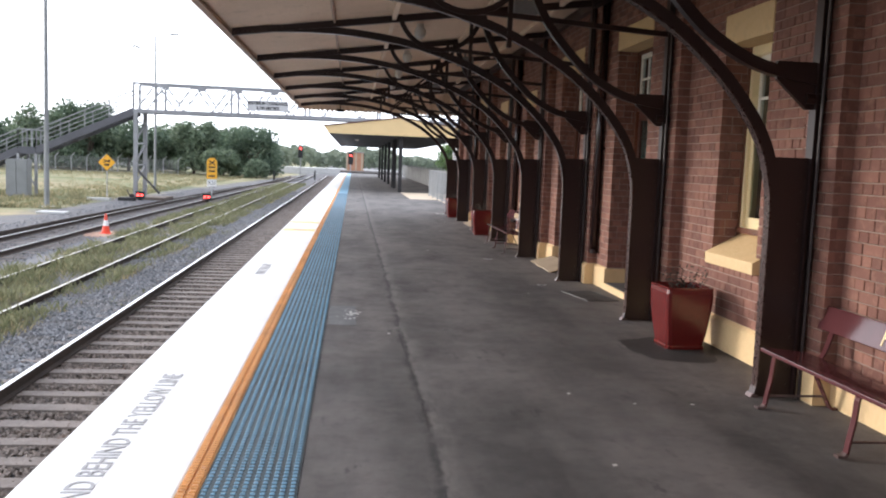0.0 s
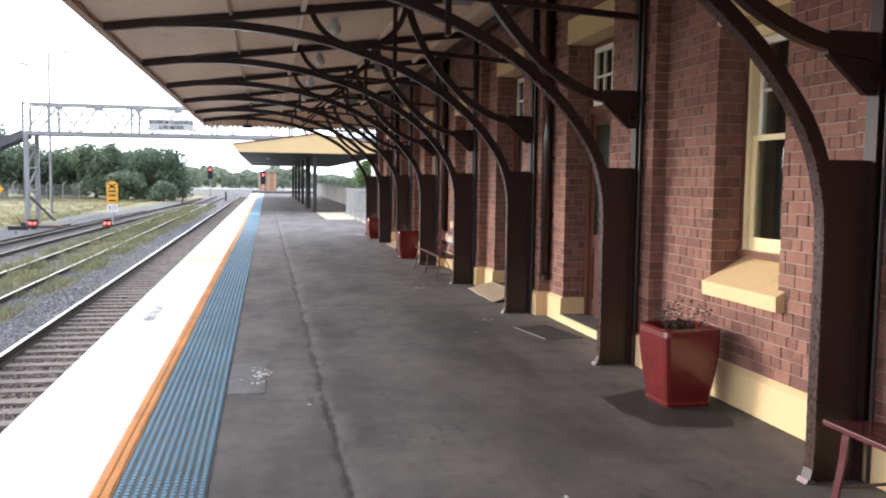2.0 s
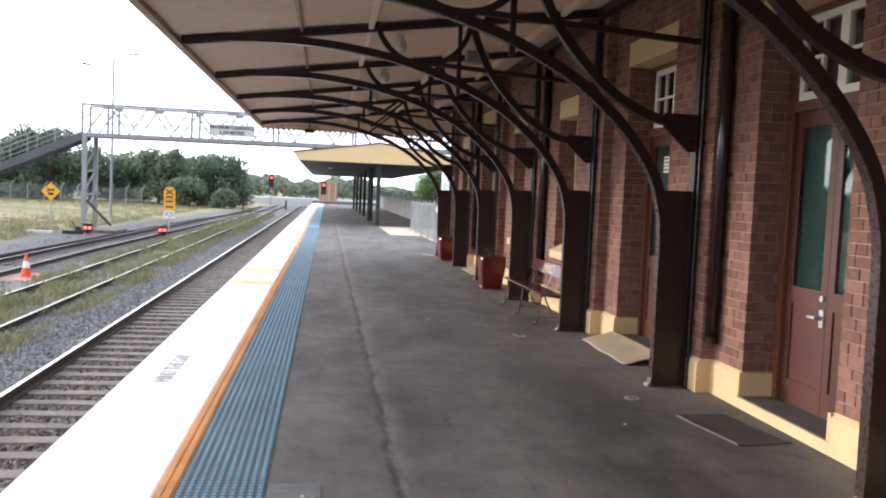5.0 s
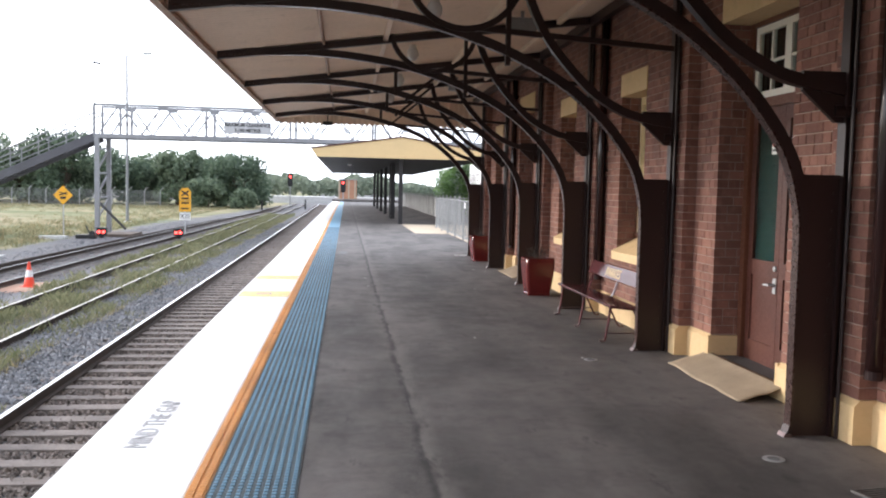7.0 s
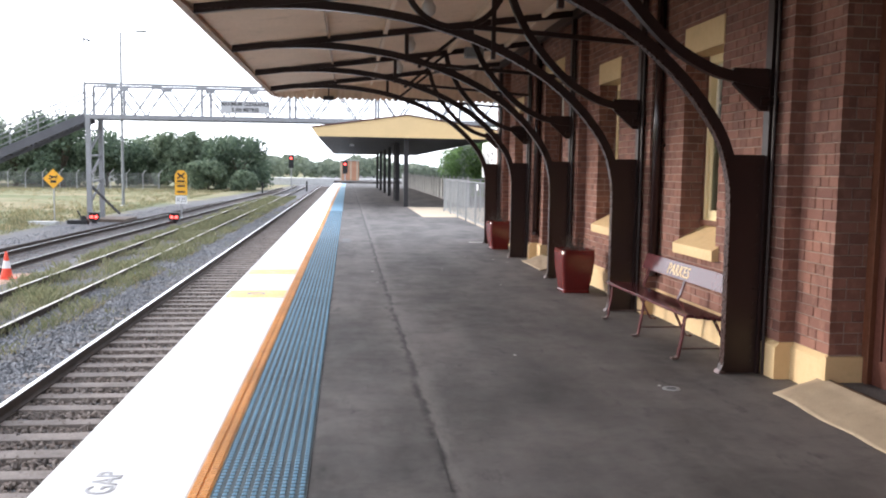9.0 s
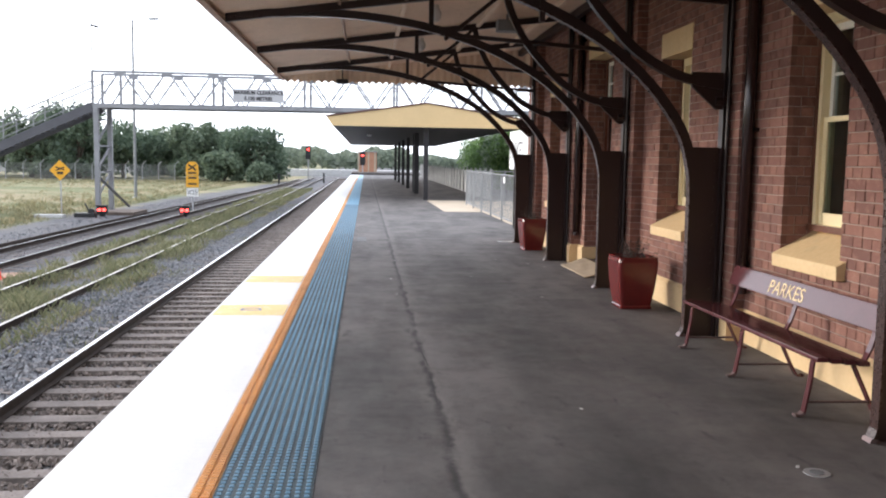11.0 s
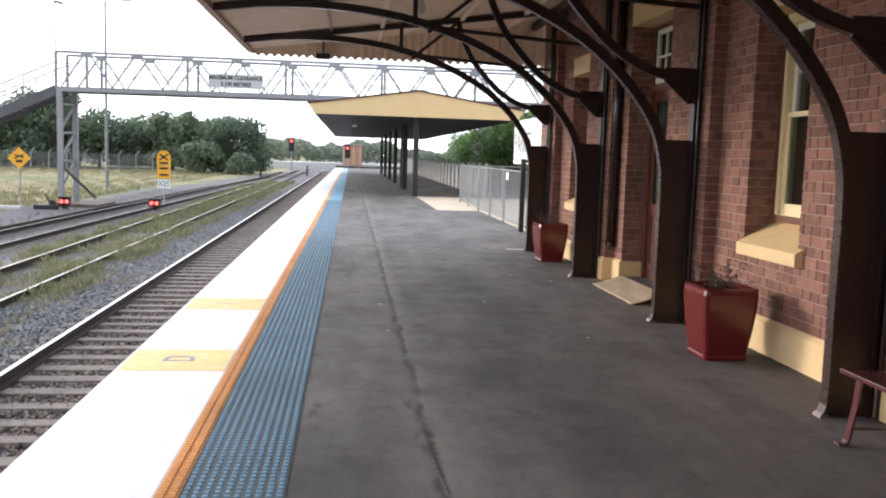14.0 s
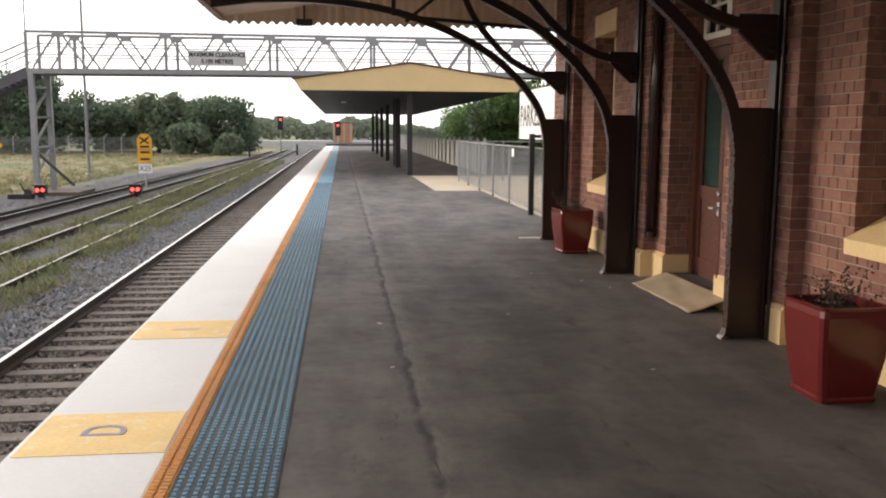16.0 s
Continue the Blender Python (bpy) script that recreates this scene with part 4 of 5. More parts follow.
def planter(at, turn, seed, size=1.0):
    p = thing("planter", "glossy oxblood square flared planter with a small shrub", "planter", at, turn, group="red planters")
    def ring(bm, h, z):
        r = 0.04
        pts = []
        for sx, sy in ((1, 1), (-1, 1), (-1, -1), (1, -1)):
            for k in range(3):
                a = math.atan2(sy, sx) - math.pi / 4 + k * math.pi / 4
                pts.append(bm.verts.new(((h - r) * sx + r * math.cos(a), (h - r) * sy + r * math.sin(a), z)))
        return pts
    bm = B()
    prof = [(0.190, 0.0), (0.194, 0.026), (0.184, 0.04), (0.204, 0.16), (0.222, 0.30), (0.235, 0.44), (0.239, 0.55), (0.233, 0.59), (0.238, 0.61), (0.212, 0.61), (0.206, 0.54)]
    rings = [ring(bm, h * size, z * size) for h, z in prof]
    for r0, r1 in zip(rings, rings[1:]):
        for i in range(12):
            j = (i + 1) % 12
            bm.faces.new((r0[i], r0[j], r1[j], r1[i]))
    bm.faces.new(rings[0][::-1])
    part("pot", bm, POT_RED, p, smooth=False)
    part("soil", box(B(), (-0.205 * size, -0.205 * size, 0.5 * size), (0.205 * size, 0.205 * size, 0.55 * size)), SOIL, p)
    r = rnd(seed)
    verts, faces = [], []
    for k in range(46):
        a, lean, hgt = r.uniform(0, 6.28), r.uniform(0.02, 0.22), r.uniform(0.10, 0.30)
        x0, y0 = r.gauss(0, 0.06), r.gauss(0, 0.06)
        for q in range(9):
            f = (q + 1) / 9
            c = Vector((x0 + math.cos(a) * lean * f, y0 + math.sin(a) * lean * f, 0.54 * size + hgt * f))
            u = Vector((r.gauss(0, 1), r.gauss(0, 1), r.gauss(0, 0.6))).normalized() * r.uniform(0.018, 0.036)
            v = u.orthogonal().normalized() * 0.009
            n = len(verts)
            verts += [tuple(c), tuple(c + u * 0.5 + v), tuple(c + u), tuple(c + u * 0.5 - v)]
            faces.append((n, n + 1, n + 2, n + 3))
    ob = new("shrub", raw_mesh("shrub", verts, faces, LEAF_POT))
    ob.parent = p
    tagged(ob, "dusky reddish-green small-leaved shrub")
    return p


# ---- tracks ----
def track_line(kind):
    """Centre line x(y) of each track."""
    if kind == 1:
        return lambda y: -3.15 - 0.0022 * max(0, y - 15)
    if kind == 2:
        return lambda y: -6.55 - 0.006 * max(0, y - 15) + 0.0001 * max(0, y - 60) ** 1.5
    return lambda y: -10.35 + 0.021 * max(0, min(y, 105) - 42)


def rail_profile():
    return [(-0.065, 0), (0.065, 0), (0.065, 0.012), (0.012, 0.03), (0.012, 0.115), (0.035, 0.125), (0.035, 0.15), (-0.035, 0.15), (-0.035, 0.125), (-0.012, 0.115), (-0.012, 0.03), (-0.065, 0.012)]


def track(n, y0, y1, pitch, head, label, sunk=0.0, buried=0.0):
    f = track_line(n)
    t = thing("railway_track", label, "railway track", kind="structure")
    ys = [y0 + (y1 - y0) * k / 40 for k in range(41)]
    for s in (-1, 1):
        bm, top = B(), B()
        prof = rail_profile()
        rings = [[bm.verts.new((f(y) + s * 0.7525 + px, y, RAIL - 0.153 - sunk + pz)) for px, pz in prof] for y in ys]
        for a, b in zip(rings, rings[1:]):
            for i in range(12):
                j = (i + 1) % 12
                bm.faces.new((a[i], a[j], b[j], b[i]))
        rail = part("rail", bm, RAIL_RUST, t, "rusty steel rail, sides painted shadow-dark, with a worn head")
        rings = [[top.verts.new((f(y) + s * 0.7525 + px, y, RAIL - sunk + pz)) for px, pz in ((-0.033, 0.0), (-0.028, 0.003), (0.028, 0.003), (0.033, 0.0))] for y in ys]
        for a, b in zip(rings, rings[1:]):
            for i in range(3):
                top.faces.new((a[i], a[i + 1], b[i + 1], b[i]))
        part("rail_head", top, head, rail, "polished running surface")
    for pts in ([[(-12.0, -14), (-11.95, 14), (-11.8, 36), (-11.2, 62), (-10.6, 84)], [(-10.35, 84), (-9.6, 100), (-8.3, 122), (-7.8, 136)], [(-8.85, 84), (-8.1, 100), (-6.8, 122), (-6.3, 136)]] if n == 3 else []):
        bm = B()
        line = smooth_line(pts, 8)
        for (xa, ya), (xb, yb) in zip(line, line[1:]):
            bar(bm, (xa, ya, RAIL - 0.22), (xb, yb, RAIL - 0.22), 0.07, 0.15)
        part("turnout_rail", bm, RAIL_RUST, t, "rusty turnout rail")
    r = rnd(n)
    meshes = []
    for k in range(5):
        bm = box(B(), (-1.25, -0.115, -0.14), (1.25, 0.115, 0.0))
        for v in bm.verts:
            v.co += Vector((r.uniform(-0.04, 0.04), r.uniform(-0.012, 0.012), r.uniform(-0.008, 0.006)))
        meshes.append(finish(bm, "sleeper", SLEEPER, 0.01))
    y = y0 + 0.3
    k = 0
    while y < y1 and k < 290:
        shared("sleeper", meshes[r.randrange(5)], t, pose(f(y) + r.uniform(-0.06, 0.06), y + r.uniform(-0.03, 0.03), RAIL - 0.155 - sunk - buried - r.uniform(0, 0.006), 0, 0, r.uniform(-1.4, 1.4)))
        y += pitch
        k += 1


def stones(name, n, area, size, z, material, label, seed, thin=None):
    """Loose broken stone: squashed, turned octahedra scattered over an area of the plan."""
    g = np.random.RandomState(seed)
    x0, x1, y0, y1 = area
    u = g.rand(n)
    px, py = x0 + (x1 - x0) * g.rand(n), y0 + (y1 - y0) * (u ** 1.7)
    if thin is not None:
        keep = thin(px, py, g.rand(n))
        px, py = px[keep], py[keep]
        n = len(px)
    base = np.array([(1, 0, 0), (-1, 0, 0), (0, 1, 0), (0, -1, 0), (0, 0, 1), (0, 0, -1)], float)
    tri = np.array([(0, 2, 4), (2, 1, 4), (1, 3, 4), (3, 0, 4), (2, 0, 5), (1, 2, 5), (3, 1, 5), (0, 3, 5)])
    q = g.randn(n, 3, 3)
    q, _ = np.linalg.qr(q)
    sc = size * (0.6 + 0.8 * g.rand(n, 1, 3))
    v = (base[None] * (1 + 0.25 * g.randn(n, 6, 1)) * sc) @ q
    v[:, :, 0] += px[:, None]
    v[:, :, 1] += py[:, None]
    v[:, :, 2] += z + size * (0.1 + 0.5 * g.rand(n, 1))
    faces = (tri[None] + 6 * np.arange(n)[:, None, None]).reshape(-1, 3)
    ob = new(name, raw_mesh(name, v.reshape(-1, 3).tolist(), faces.tolist(), material))
    return tagged(ob, label, "ballast", kind="stuff")


def blades(name, n, area, height, material, label, seed, keep=None, z=GROUND_Z, lean=0.35, width=0.012):
    g = np.random.RandomState(seed)
    x0, x1, y0, y1 = area
    px, py = x0 + (x1 - x0) * g.rand(n), y0 + (y1 - y0) * g.rand(n) ** 1.4
    cl = 0.5 + 0.5 * np.sin(px * 2.7 + 1.3 * np.sin(py * 0.9)) * np.sin(py * 1.1 + 2 * np.sin(px * 0.7))
    ok = g.rand(n) < cl
    if keep is not None:
        ok &= keep(px, py)
    px, py, cl = px[ok], py[ok], cl[ok]
    n = len(px)
    a, h = 6.283 * g.rand(n), height * (0.35 + 0.9 * g.rand(n)) * (0.5 + 0.7 * cl)
    dx, dy = np.cos(a), np.sin(a)
    lx, ly = lean * h * g.randn(n), lean * h * g.randn(n)
    v = np.zeros((n, 4, 3))
    for i, (s, t) in enumerate(((-1, 0), (1, 0), (0.5, 0.6), (0, 1))):
        v[:, i, 0] = px + s * dx * width + lx * t * t
        v[:, i, 1] = py + s * dy * width + ly * t * t
        v[:, i, 2] = z + h * t
    faces = (np.array([(0, 1, 2, 3)])[None] + 4 * np.arange(n)[:, None, None]).reshape(-1, 4)
    ob = new(name, raw_mesh(name, v.reshape(-1, 3).tolist(), faces.tolist(), material))
    return tagged(ob, label, "grass", kind="stuff")


# ---- footbridge ----
def build_bridge():
    by = 58.2
    b = thing("footbridge", "grey steel lattice footbridge over the tracks with stairs", "footbridge", (0, by, 0))
    xa, xb, z0, z1 = -14.3, 16.3, 4.34, 6.12
    step = 2.40
    for y, nm in ((0.0, "near"), (1.7, "far")):
        bm = bar(B(), (xa, y, z0 + 0.0), (xb, y, z0 + 0.12), 0.12, 0.24)
        part("bottom_chord", bm, BRIDGE, b)
        part("top_chord", bar(B(), (xa, y, z1), (xb, y, z1), 0.11, 0.12), BRIDGE, b)
        for z in (z0 + 0.75, z0 + 1.25):
            part("hand_rail", bar(B(), (xa, y + 0.07, z), (xb, y + 0.07, z), 0.04, 0.05), BRIDGE, b)
        off = 0.0 if y == 0 else 0.22
        k = 0
        x = xa + 1.45 + off
        while x < xb:
            if k % 2 == 0:
                part("upright", bar(B(), (x, y, z0 + 0.1), (x, y, z1), 0.13, 0.09, up=(0, 1, 0)), BRIDGE, b)
            part("gusset", prism(B(), [(x - 0.3, z1 - 0.05), (x + 0.3, z1 - 0.05), (x + 0.16, z1 - 0.24), (x - 0.16, z1 - 0.24)], y - 0.07, y - 0.055), BRIDGE, b)
            for s in (-1, 1):
                part("diagonal", bar(B(), (x + s * 0.14, y, z1 - 0.1), (x + s * step / 2, y, z0 + 0.14), 0.08, 0.08, up=(0, 1, 0)), BRIDGE, b)
            x += step
            k += 1
        part("end_upright", bar(B(), (xa, y, z0 - 0.1), (xa, y, z1), 0.13, 0.1, up=(0, 1, 0)), BRIDGE, b)
    part("deck", box(B(), (xa, 0.06, z0 - 0.02), (xb, 1.64, z0 + 0.06)), BRIDGE_DARK, b)
    # pier
    for x, y in ((-14.15, 0.0), (-13.95, 1.7)):
        part("pier_leg", bar(B(), (x, y, LOW_Z), (x, y, z0 - 0.12), 0.24, 0.24, up=(0, 1, 0)), BRIDGE, b)
    for z in (-0.4, 1.0, 2.4):
        part("pier_brace", bar(B(), (-14.15, 0.1, z), (-13.95, 1.6, z + 1.2), 0.1, 0.1), BRIDGE, b)
        part("pier_brace", bar(B(), (-14.15, 0.1, z + 1.2), (-13.95, 1.6, z + 1.25), 0.1, 0.1), BRIDGE, b)
    part("pier_brace", bar(B(), (-14.15, 0.1, 0.6), (-13.0, 1.7, GROUND_Z + 0.2), 0.1, 0.1), BRIDGE_DARK, b)
    part("pier_footing", box(B(), (-14.6, -0.5, LOW_Z), (-12.2, 2.4, LOW_Z + 0.16)), BARK, b, "dirt-stained concrete footing")
    # stairs down to a landing, and on
    pts = [(-14.3, z0 - 0.05), (-20.4, 1.5), (-21.5, 1.5), (-26.9, -1.15)]
    for (x0, h0), (x1, h1) in zip(pts, pts[1:]):
        for y in (0.0, 1.7):
            part("stringer", bar(B(), (x0, y, h0), (x1, y, h1), 0.1, 0.46), BRIDGE_DARK, b)
            part("stair_rail", bar(B(), (x0, y, h0 + 1.35), (x1, y, h1 + 1.35), 0.06, 0.07), BRIDGE, b)
            part("stair_rail", bar(B(), (x0, y, h0 + 0.75), (x1, y, h1 + 0.75), 0.04, 0.05), BRIDGE, b)
            n = 4
            for k in range(n + 1):
                f = k / n
                x, h = x0 + (x1 - x0) * f, h0 + (h1 - h0) * f
                part("rail_post", bar(B(), (x, y, h), (x, y, h + 1.35), 0.05, 0.05, up=(0, 1, 0)), BRIDGE, b)
        if h0 != h1:
            m = 22
            for k in range(m):
                x, h = x0 + (x1 - x0) * (k + 0.5) / m, h0 + (h1 - h0) * (k + 0.5) / m
                part("tread", box(B(), (x - 0.14, 0.06, h), (x + 0.14, 1.64, h + 0.04)), BRIDGE_DARK, b)
        else:
            part("landing", box(B(), (x1, 0.06, h0 - 0.05), (x0, 1.64, h0 + 0.05)), BRIDGE_DARK, b)
    for x in (-20.4, -21.5):
        for y in (0.0, 1.7):
            part("landing_leg", bar(B(), (x, y, LOW_Z), (x, y, 1.3), 0.16, 0.16, up=(0, 1, 0)), BRIDGE, b)
    part("landing_brace", bar(B(), (-20.4, 0, -0.9), (-21.5, 0, 1.1), 0.09, 0.09), BRIDGE, b)
    # clearance board
    board = part("clearance_board", box(B(), (-7.02, -0.13, 4.66), (-4.36, -0.1, 5.37)), BOARD_SHADED, b, "white board with black lettering")
    for txt, z in (("MAXIMUM CLEARANCE", 5.09), ("5.100 METRES", 4.78)):
        letters("lettering", txt, 0.27, LETTER_BLACK, board, pose(-5.69, -0.134, z, 90, 0, 0), "CENTER", 0.92, bold=0.012)
    # lamp mast on the bridge end
    part("lamp_mast", cyl(B(), (-14.3, 0.0, 6.1), (-14.3, 0.0, 8.5), 0.035, 8), BRIDGE, b)
    part("lamp_head", bar(B(), (-14.3, 0, 8.5), (-13.9, -0.2, 8.38), 0.16, 0.1), POST_DARK, b)


# ---- trackside things ----
def pole(at, h, r, arm, label):
    p = thing("lamp_post" if arm else "pole", label, "lamp post" if arm else "pole", at)
    part("shaft", cyl(B(), (0, 0, 0), (0, 0, h), r, 10, r * 0.6), FENCE_STEEL, p)
    part("footing", box(B(), (-0.3, -0.3, -0.1), (0.3, 0.3, 0.08)), SLAB_GREY, p)
    if arm:
        part("arm", bar(B(), (0, 0, h), (arm, 0, h + 0.15), 0.06, 0.06), STEEL, p)
        part("head", bar(B(), (arm, 0, h + 0.15), (arm + 0.7, 0, h + 0.2), 0.3, 0.14), STEEL, p)


def level_sign():
    s = thing("diamond_sign", "yellow diamond railway warning sign on a thin post", "sign", (-15.57, 56.75, GROUND_Z - 0.04))
    part("post", cyl(B(), (0, 0.04, -0.12), (0, 0.04, 2.6), 0.035, 8), STEEL, s)
    part("face", prism(B(), [(0, 2.77), (0.53, 2.24), (0, 1.71), (-0.53, 2.24)], -0.02, 0.0), SIGN_YELLOW, s, bevel=0.01)
    part("symbol", prism(B(), [(-0.24, 2.38), (-0.19, 2.43), (0.24, 2.30), (0.19, 2.25)], -0.024, -0.02), BLACK, s)
    part("symbol", prism(B(), [(-0.24, 2.25), (-0.19, 2.20), (0.24, 2.38), (0.2, 2.43)], -0.028, -0.024), BLACK, s)
    part("symbol", box(B(), (-0.15, -0.024, 2.03), (0.15, -0.02, 2.16)), BLACK, s)
    part("footing", box(B(), (-0.75, -1.7, -0.12), (0.6, -1.1, 0.06)), SLAB_GREY, s, "pale concrete slab")
    s = thing("speed_sign", "stacked yellow speed sign with a white plate below", "sign", (-9.42, 59.2, GROUND_Z + 0.02))
    part("post", cyl(B(), (0, 0.04, -0.2), (0, 0.04, 2.7), 0.04, 8), STEEL, s)
    part("face", prism(B(), [(-0.16, 2.72), (0.16, 2.72), (0.34, 2.5), (0.34, 1.98), (-0.34, 1.98), (-0.34, 2.5)], -0.02, 0), SIGN_YELLOW, s)
    part("face", box(B(), (-0.34, -0.02, 1.32), (0.34, 0.0, 1.95)), SIGN_YELLOW, s)
    part("symbol", prism(B(), [(-0.24, 2.52), (-0.18, 2.58), (0.24, 2.28), (0.18, 2.22)], -0.024, -0.02), BLACK, s)
    part("symbol", prism(B(), [(-0.24, 2.28), (-0.18, 2.22), (0.24, 2.52), (0.18, 2.58)], -0.028, -0.024), BLACK, s)
    for z in (2.05, 1.78, 1.45):
        part("symbol", box(B(), (-0.22, -0.024, z), (0.22, -0.02, z + 0.1)), BLACK, s)
    plate = part("plate", box(B(), (-0.31, -0.02, 0.82), (0.31, 0.0, 1.26)), SIGN_WHITE, s, "white plate with black characters")
    letters("lettering", "X25", 0.38, LETTER_BLACK, plate, pose(0, -0.023, 0.92, 90, 0, 0), "CENTER", 0.85)


def dwarf_signal(at):
    s = thing("ground_signal", "black ground signal showing two red lamps", "signal", at, group="ground signals")
    part("stand", box(B(), (-0.12, -0.1, 0), (0.12, 0.1, 0.15)), POST_DARK, s)
    part("case", box(B(), (-0.25, -0.14, 0.14), (0.25, 0.14, 0.56)), BLACK, s, bevel=0.02)
    part("hood", box(B(), (-0.27, -0.34, 0.54), (0.27, 0.14, 0.58)), BLACK, s)
    for x in (-0.12, 0.12):
        part("lens", cyl(B(), (x, -0.15, 0.34), (x, -0.17, 0.34), 0.08, 12), RED_LAMP, s, "lit red lens")


def cone():
    c = thing("traffic_cone", "orange traffic cone with a white band beside the track", "traffic cone", (-9.05, 33.0, LOW_Z + 0.03))
    part("base", box(B(), (-0.2, -0.2, 0), (0.2, 0.2, 0.035)), CONE_ORANGE, c, bevel=0.01)
    part("lower_body", cyl(B(), (0, 0, 0.035), (0, 0, 0.30), 0.155, 16, 0.105), CONE_ORANGE, c)
    part("band", cyl(B(), (0, 0, 0.30), (0, 0, 0.50), 0.107, 16, 0.07), CONE_WHITE, c)
    part("tip", cyl(B(), (0, 0, 0.50), (0, 0, 0.74), 0.068, 16, 0.03), CONE_ORANGE, c)
    bm = B()
    bmesh.ops.create_icosphere(bm, subdivisions=3, radius=1.0)
    for v in bm.verts:
        k = 1 + 0.25 * noise.noise(v.co * 2.2)
        v.co = (v.co.x * 0.75 * k, v.co.y * 1.3 * k, v.co.z * 0.05 * k)
    solid("clay_patch", bm, DIRT_ORANGE, "low patch of orange clay round the cone", "clay", at=(-9.1, 33.2, LOW_Z))


def main_signal(at, h):
    s = thing("colour_light_signal", "tall railway signal showing a red lamp", "signal", at, group="far signals")
    part("mast", cyl(B(), (0, 0.15, 0), (0, 0.15, h), 0.09, 8), STEEL, s)
    part("backboard", box(B(), (-0.36, 0, h - 1.9), (0.36, 0.06, h)), BLACK, s, bevel=0.02)
    part("lens", cyl(B(), (0, -0.02, h - 0.5), (0, -0.04, h - 0.5), 0.15, 12), RED_LAMP, s, "lit red lens")
    part("unlit_lens", cyl(B(), (0, -0.02, h - 1.3), (0, -0.04, h - 1.3), 0.12, 12), POST_DARK, s, "dark unlit lens")


def trackside():
    cab = thing("equipment_cabinet", "pale grey steel equipment cabinet by the stairs", "cabinet", (-20.9, 56.8, LOW_Z))
    part("body", box(B(), (-0.7, -0.4, 0), (0.6, 0.4, 2.35)), FENCE_STEEL, cab, bevel=0.02)
    part("door", box(B(), (-0.66, -0.43, 0.1), (-0.07, -0.4, 2.25)), FENCE_STEEL, cab)
    part("door", box(B(), (-0.03, -0.43, 0.1), (0.56, -0.4, 2.25)), FENCE_STEEL, cab)
    mc = thing("point_machine", "black points lever machine beside the rails", "point machine", (-14.1, 56.0, LOW_Z))
    part("body", box(B(), (-0.55, -0.2, 0), (0.5, 0.2, 0.22)), BLACK, mc, bevel=0.03)
    part("lever", bar(B(), (0.2, 0, 0.2), (-0.05, 0, 0.72), 0.06, 0.06), BLACK, mc)
    part("weight", cyl(B(), (0.28, -0.1, 0.3), (0.28, 0.1, 0.3), 0.15, 10), BLACK, mc)
    solid("concrete_slab", box(B(), (-0.75, -0.35, 0), (0.6, 0.35, 0.1)), SLAB_GREY, "pale concrete slab lying on the gravel", "slab", at=(-14.2, 43.0, LOW_Z), bevel=0.01)
    for x, y in ((-10.6, 118.0), (-5.3, 122.0)):
        solid("marker_post", box(B(), (-0.1, -0.1, 0), (0.1, 0.1, 1.3)), BLACK, "short black marker post beside the rails", "marker post", "marker posts", at=(x, y, LOW_Z if x < -8.5 else GROUND_Z))


# ---- far platform canopy, fences, name board ----
def far_canopy():
    c = thing("far_canopy", "pale yellow gabled platform canopy on dark posts", "canopy", (0, 48.0, 0))
    L = 46.0
    xl, xr, xm = -1.62, 6.9, 2.66
    part("front_fascia", prism(B(), [(xl, 3.50), (xl + 0.25, 3.13), (xr - 0.25, 3.13), (xr, 3.50), (xm, 4.12)], -0.04, 0.0), CANOPY_YELLOW, c, "pale yellow boarded gable")
    part("verge_trim", bar(B(), (xl - 0.05, -0.03, 3.53), (xm, -0.03, 4.16), 0.1, 0.06), DOOR_BROWN, c, "thin brown verge trim")
    part("verge_trim", bar(B(), (xm, -0.03, 4.16), (xr + 0.05, -0.03, 3.53), 0.1, 0.06), DOOR_BROWN, c, "thin brown verge trim")
    # the shade under the roof is put into the ceiling colour
    part("ceiling", prism(B(), [(xl + 0.25, 3.14), (xr - 0.25, 3.14), (xr - 0.3, 3.24), (xl + 0.3, 3.24)], 0.001, L), CANOPY_UNDER, c, "underside with its shade painted near-black")
    part("roof", prism(B(), [(xl, 3.5), (xm, 4.12), (xr, 3.5), (xr, 3.55), (xm, 4.17), (xl, 3.55)], 0.001, L), STEEL, c)
    for s, x in ((0, xl), (1, xr - 0.25)):
        part("side_fascia", prism(B(), [(xl, 3.5), (xl + 0.25, 3.13), (xl + 0.28, 3.13), (xl + 0.03, 3.5)] if s == 0 else [(xr, 3.5), (xr - 0.25, 3.13), (xr - 0.28, 3.13), (xr - 0.03, 3.5)], 0.002, L), POST_DARK, c)
    for y in (0.6, 7.6, 9.6, 16.5, 23.5, 31.0, 39.0):
        part("post", bar(B(), (xm, y, 0), (xm, y, 3.14), 0.24 if y == 7.6 else 0.2, 0.24, up=(0, 1, 0)), POST_DARK, c)
    part("lamp", box(B(), (0.1, 12, 3.05), (0.35, 12.3, 3.14)), SIGN_WHITE, c)


